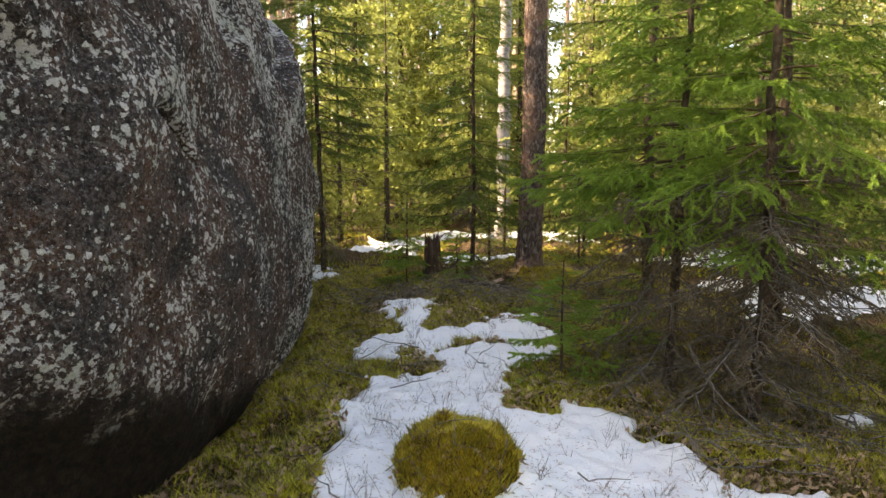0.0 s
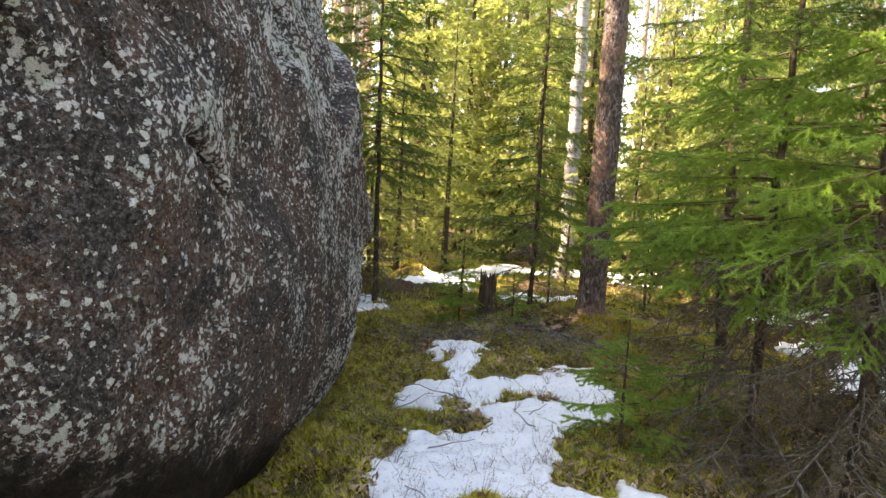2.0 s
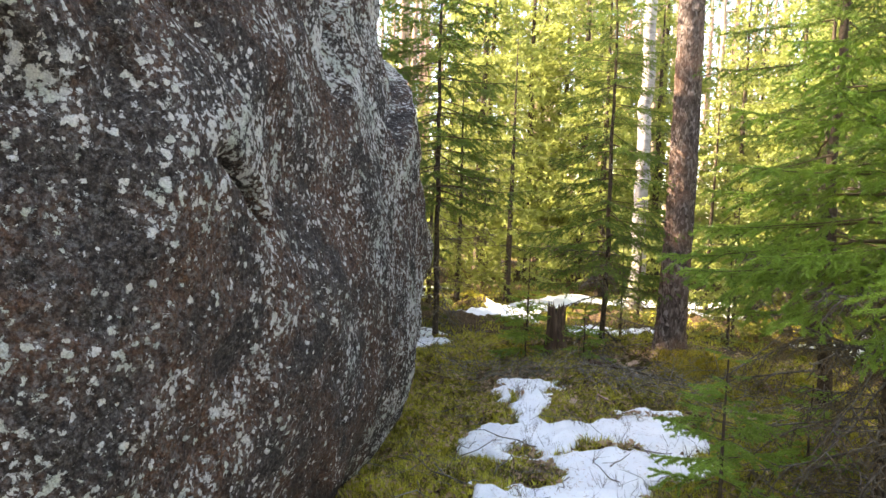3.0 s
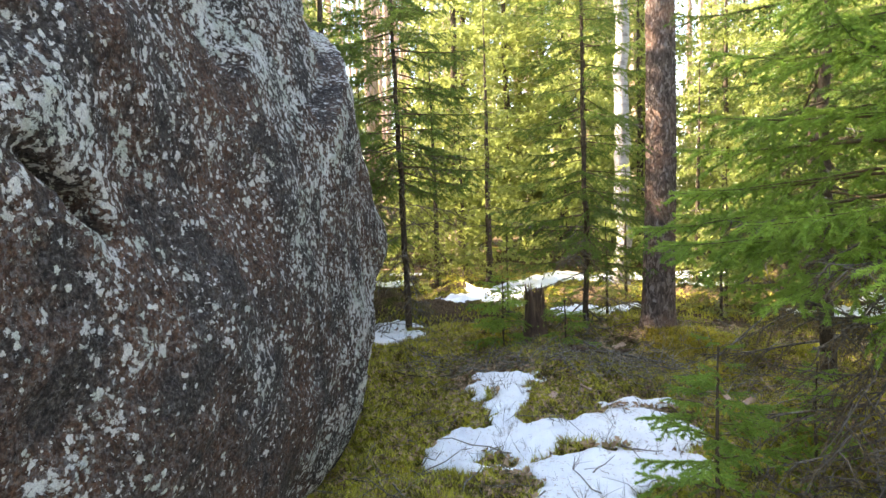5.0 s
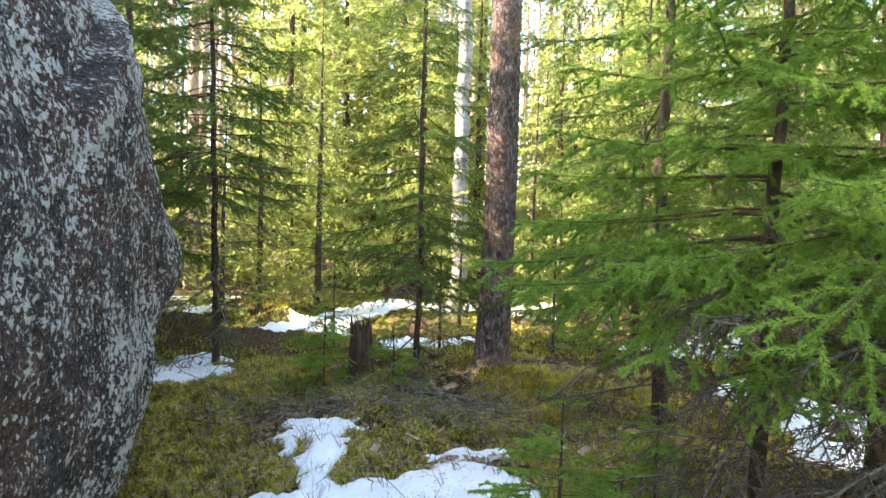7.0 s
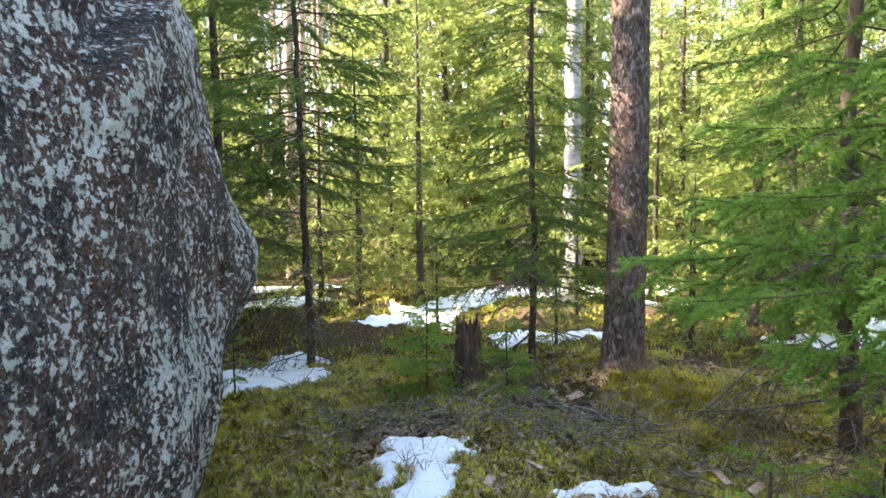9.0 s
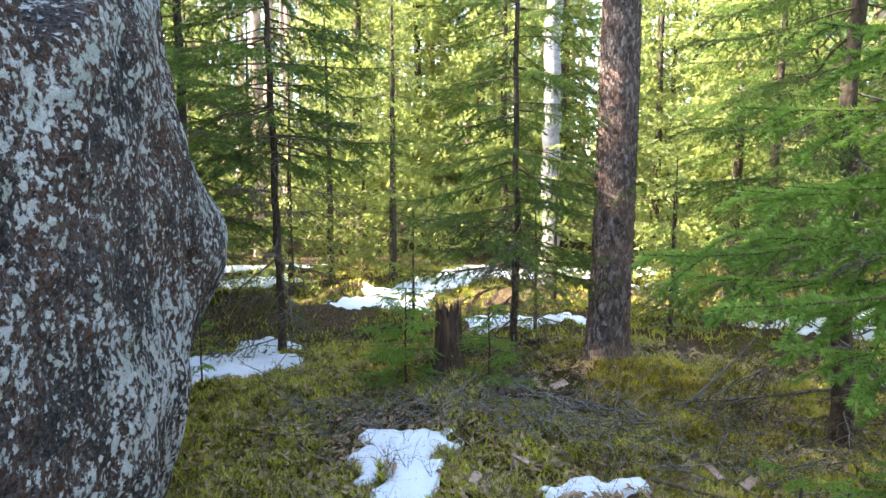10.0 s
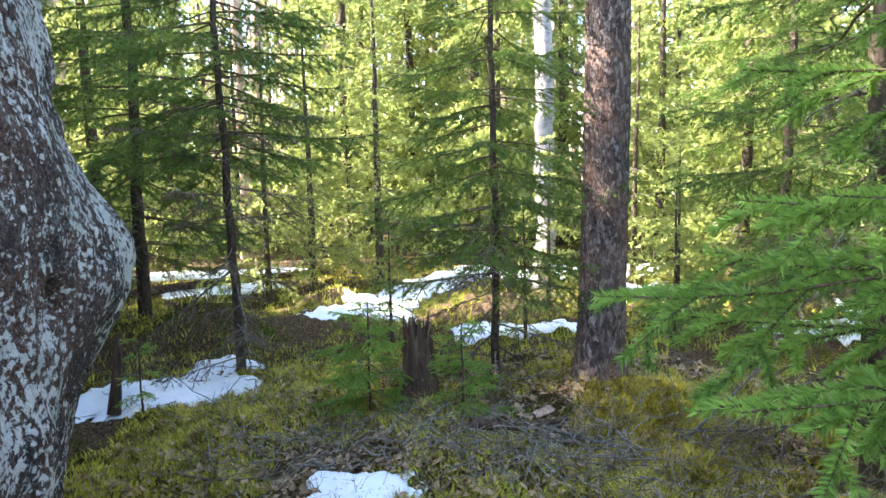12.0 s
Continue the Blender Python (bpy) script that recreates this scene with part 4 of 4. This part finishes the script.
lying(-4.3, 11.2, -2.0, 13.6, 0.07, name="fallen_log", label="fallen grey log lying among snow at the forest edge", mat=DECAY)
lying(0.55, 7.42, 1.25, 7.20, 0.014, 0.03, 0.0, 0.05, name="dead_stick", label="grey fallen dead stick on the moss below the pine", mat=BARK_DEAD)
lying(1.35, 7.30, 2.05, 7.75, 0.010, 0.02, 0.45, 0.08, name="dead_stick", label="leaning lichen-grey dead branch", mat=BARK_DEAD)
lying(0.95, 6.45, 1.35, 6.20, 0.012, 0.03, 0.02, 0.04, name="dead_stick", label="reddish fallen stick on the litter", mat=BARK_TWIG)
lying(-1.3, 6.95, -0.7, 7.1, 0.009, 0.02, 0.02, 0.04, name="dead_stick", label="thin reddish fallen stick on the moss", mat=BARK_TWIG)
lying(1.62, 4.35, 1.85, 3.75, 0.012, 0.42, 0.02, 0.10, name="dead_stick", label="peeling pale dead branch leaning by the spruce", mat=BARK_DEAD)
lying(0.2, 7.25, 0.75, 7.5, 0.03, 0.02, 0.02, 0.04, name="rotten_branch", label="dark rotten branch half sunk in litter", mat=DECAY)

lying(-2.12, 7.85, -2.10, 7.95, 0.045, 0.0, 0.5, 0.0, name="dead_sapling", label="short dark dead stem standing by the boulder", mat=DECAY)



def bark_flake(x, y, turn, length, width):
    """A curled slab of fallen bark, a centimetre thick."""
    nu, nv, bend = 9, 12, 1.5
    A, T = np.meshgrid(np.linspace(-bend / 2, bend / 2, nu), np.linspace(-0.5, 0.5, nv), indexing="ij")
    sheets = []
    for r in (width / bend, width / bend - 0.010):
        edge = 1 + 0.18 * vnoise(A * 4, T * 9, 0, 541)
        sheets.append(np.stack([T * length * edge, r * np.sin(A * edge), r * np.cos(A) - width / bend + 0.02], -1).reshape(-1, 3))
    i, j = np.meshgrid(np.arange(nu - 1), np.arange(nv - 1), indexing="ij")
    top = np.stack([i * nv + j, (i + 1) * nv + j, (i + 1) * nv + j + 1, i * nv + j + 1], -1).reshape(-1, 4)
    n = nu * nv
    rim = np.concatenate([np.arange(nv), np.arange(1, nu) * nv + nv - 1, (nu - 1) * nv + np.arange(nv - 2, -1, -1), np.arange(nu - 2, 0, -1) * nv])
    nxt = np.roll(rim, -1)
    F = [top, top[:, ::-1] + n, np.stack([rim, nxt, nxt + n, rim + n], -1)]
    ob = put("bark_flake", mesh_of("bark_flake", np.concatenate(sheets), F), BARK_PINE_HIGH)
    ob.matrix_basis = pose(x, y, gz(x, y) + 0.035, 12, -14, turn)
    return tagged(ob, "curled reddish flake of fallen pine bark", "bark", "bark flakes")


for x_, y_, turn_, l_, w_ in ((0.62, 7.55, 25, 0.12, 0.075), (1.30, 6.55, 110, 0.13, 0.07), (1.42, 6.42, 40, 0.10, 0.06), (0.05, 6.35, 70, 0.09, 0.06), (0.30, 6.6, 150, 0.10, 0.05)):
    bark_flake(x_, y_, turn_, l_, w_)

lr = np.random.default_rng(33)


def scatter(n, x0, x1, y0, y1):
    return lr.uniform(x0, x1, n), lr.uniform(y0, y1, n)


def brushwood():
    """Fine dead twigs strewn on the floor, thickest below the stump and pine."""
    pieces = []
    spots = [(-1.2, 0.4, 7.0, 7.5, 170), (0.2, 1.1, 6.9, 7.4, 190), (0.9, 1.9, 6.3, 7.6, 190), (1.2, 2.9, 3.4, 6.2, 700), (-1.2, 2.5, 4.5, 8.8, 260), (-1.1, 1.2, 2.8, 6.0, 120), (-2.4, -1.2, 7.7, 8.6, 60)]
    for x0, x1, y0, y1, n in spots:
        for _ in range(n):
            x, y, a = lr.uniform(x0, x1), lr.uniform(y0, y1), lr.uniform(0, 6.28)
            L = lr.uniform(0.08, 0.45)
            if float(all_snow(x, y)[0]) > 0 and lr.random() < 0.8:
                continue
            t = np.linspace(0, 1, 5)
            bx = x + math.cos(a) * L * t + lr.normal(0, 0.012, 5)
            by = y + math.sin(a) * L * t + lr.normal(0, 0.012, 5)
            z = ground_z(bx, by) + 0.015 + lr.uniform(0, 0.04) + lr.uniform(0, 0.25) * L * t + 0.05 * np.clip(all_snow(bx, by) * 9, 0, 1)
            pieces.append(tube(np.stack([bx, by, z], 1), np.linspace(0.0048, 0.0018, 5) * lr.uniform(0.5, 1.4), 3))
    V, F = merge(pieces)
    ob = put("brushwood", mesh_of("brushwood", V, F), BARK_STREWN)
    tagged(ob, "grey dead twigs strewn over the forest floor", "twigs", kind="stuff")


brushwood()


def sprigs(n):
    """Bilberry stems: thin upright forked twigs, some standing through the snow."""
    pieces = []
    x, y = scatter(n, -1.5, 2.6, 2.5, 8.0)
    for px_, py_ in zip(x, y):
        z0 = gz(px_, py_)
        for _ in range(int(lr.integers(2, 5))):
            h = lr.uniform(0.06, 0.17)
            a = lr.uniform(0, 6.28)
            t = np.linspace(0, 1, 4)[:, None]
            line = np.array([px_, py_, z0]) + np.array([math.cos(a) * 0.6, math.sin(a) * 0.6, 1.0]) * h * t + lr.normal(0, 0.006, (4, 3)) * t
            pieces.append(tube(line, np.linspace(0.0016, 0.0007, 4), 3))
            for k in (1, 2):
                d = lr.normal(0, 1, 3) * 0.03 + np.array([0, 0, 0.025])
                pieces.append(tube(np.stack([line[k], line[k] + d]), np.array([0.001, 0.0005]), 3))
    V, F = merge(pieces)
    tagged(put("bilberry", mesh_of("bilberry", V, F), BARK_TWIG), "leafless bilberry stems standing in moss and snow", "shrubs", kind="stuff")


sprigs(620)


def blades(n, area, height, width, lean, avoid_snow=True, thin=0.0, seed_noise=81):
    x, y = scatter(n, *area)
    keep = np.ones(n, bool)
    if avoid_snow:
        keep &= all_snow(x, y) < 0.015
    if thin:
        keep &= fbm(x * 1.6, y * 1.6, octaves=3, seed=seed_noise) > thin + lr.normal(0, 0.1, n)
    x, y = x[keep], y[keep]
    z = ground_z(x, y) - 0.004
    n = len(x)
    a = lr.uniform(0, 6.28, n)
    h = height * lr.uniform(0.5, 1.3, n)
    w = width * lr.uniform(0.7, 1.3, n)
    tip = np.stack([x + np.cos(a) * h * lean * lr.uniform(0, 1.4, n), y + np.sin(a) * h * lean * lr.uniform(0, 1.4, n), z + h], 1)
    sx, sy = -np.sin(a) * w / 2, np.cos(a) * w / 2
    V = np.stack([np.stack([x - sx, y - sy, z], 1), np.stack([x + sx, y + sy, z], 1), tip], 1).reshape(-1, 3)
    return V, np.arange(len(V)).reshape(-1, 3)


V, F = blades(270000, (-2.0, 3.2, 2.3, 8.6), 0.042, 0.015, 1.1, True, -0.08)
tagged(put("moss", mesh_of("moss", V, [F], False), MOSS), "yellow-green feathery moss over the forest floor", "moss", kind="stuff")
V, F = blades(150000, (-1.8, 3.0, 2.4, 8.6), 0.06, 0.011, 1.0, True, 0.10, 85)
tagged(put("moss", mesh_of("moss_tufts", V, [F], False), MOSS), "taller tufts of dark green moss between the litter", "moss", kind="stuff")
V, F = blades(60000, (-4.5, 6.0, 8.0, 14.0), 0.05, 0.014, 0.9, True, -0.1)
tagged(put("moss", mesh_of("moss_far", V, [F], False), MOSS), "yellow-green moss on the mounds behind", "moss", kind="stuff")
V, F = blades(42000, (-1.6, 2.8, 2.4, 8.2), 0.085, 0.0038, 1.3, True, 0.0, 91)
tagged(put("grass", mesh_of("grass", V, [F], False), GRASS), "thin dry grass and sprigs among the moss", "grass", kind="stuff")


# yellow moss cushion over the hummock in the snow, and below the pine; sunlight painted in as gold
for cx_, cy_, r_, n_ in ((0.07, 3.30, 0.37, 26000), (1.25, 7.45, 0.42, 14000)):
    a_, q_ = lr.uniform(0, 6.283, n_), r_ * np.sqrt(lr.uniform(0, 1, n_)) * (1 + 0.15 * lr.normal(size=n_))
    x_, y_ = cx_ + q_ * np.cos(a_), cy_ + q_ * np.sin(a_)
    ok_ = all_snow(x_, y_) < 0.012
    x_, y_ = x_[ok_], y_[ok_]
    z_, n_ = ground_z(x_, y_) - 0.003, len(x_)
    a_, h_, w_ = lr.uniform(0, 6.283, n_), lr.uniform(0.025, 0.055, n_), lr.uniform(0.004, 0.008, n_)
    base_ = np.stack([x_, y_, z_], 1)
    side_ = np.stack([-np.sin(a_) * w_, np.cos(a_) * w_, 0 * w_], 1)
    tip_ = base_ + np.stack([np.cos(a_) * h_ * 0.7, np.sin(a_) * h_ * 0.7, h_], 1)
    V = np.stack([base_ - side_, base_ + side_, tip_], 1).reshape(-1, 3)
    tagged(put("moss_cushion", mesh_of("moss_cushion", V, [np.arange(len(V)).reshape(-1, 3)], False), MOSS_GOLD_SUNLIT), "golden-green cushion of moss on a rounded hummock, sunlight in its colour", "moss", kind="stuff")


def leaf_litter(n, area, size):
    x, y = scatter(n, *area)
    keep = all_snow(x, y) < lr.uniform(0.0, 0.06, n)
    x, y = x[keep], y[keep]
    n = len(x)
    z = ground_z(x, y) + 0.022
    a, s = lr.uniform(0, 6.28, n), size * lr.uniform(0.5, 1.3, n)
    u = np.stack([np.cos(a), np.sin(a), lr.normal(0, 0.35, n)], 1) * s[:, None]
    v = np.stack([-np.sin(a), np.cos(a), lr.normal(0, 0.35, n)], 1) * s[:, None] * 0.6
    c = np.stack([x, y, z], 1)
    up = np.array([0, 0, 1.0]) * (0.25 * s)[:, None]
    V = np.stack([c - u, c - v * 0.8 + up, c + u, c + v * 0.8 + up], 1).reshape(-1, 3)
    return V, np.arange(len(V)).reshape(-1, 4)


V, F = leaf_litter(36000, (-1.8, 3.0, 2.2, 8.6), 0.026)
tagged(put("leaf_litter", mesh_of("leaf_litter", V, [F], False), LEAF), "scattered brown dead leaves and bark flakes", "leaves", kind="stuff")


def snow_debris():
    """Needles and bits of bark lying on the snow."""
    x, y = scatter(9000, -0.9, 2.0, 2.4, 7.0)
    keep = (all_snow(x, y) > 0.03) & (fbm(x * 2, y * 2, octaves=3, seed=95) > -0.05)
    x, y = x[keep], y[keep]
    soft = 0.5 * ground_z(x, y) + 0.5 * ground_z(x, y, False)
    s = all_snow(x, y)
    z = np.maximum(soft, ground_z(x, y) - 0.02) + 0.045 * (1 - np.exp(-s / 0.035)) + 0.022 * fbm(x * 7, y * 7, octaves=3, seed=51) * np.clip(s / 0.1, 0, 1) + 0.003
    n = len(x)
    a, L = lr.uniform(0, 6.28, n), lr.uniform(0.004, 0.016, n)
    d = np.stack([np.cos(a), np.sin(a), np.zeros(n)], 1) * L[:, None]
    w = np.stack([-np.sin(a), np.cos(a), np.zeros(n)], 1) * 0.0016
    c = np.stack([x, y, z], 1)
    V = np.stack([c - d - w, c + d - w, c + d + w, c - d + w], 1).reshape(-1, 3)
    tagged(put("needle_litter", mesh_of("needle_litter", V, [np.arange(len(V)).reshape(-1, 4)], False), LEAF), "fallen needles and bark bits on the snow", "litter", kind="stuff")


snow_debris()
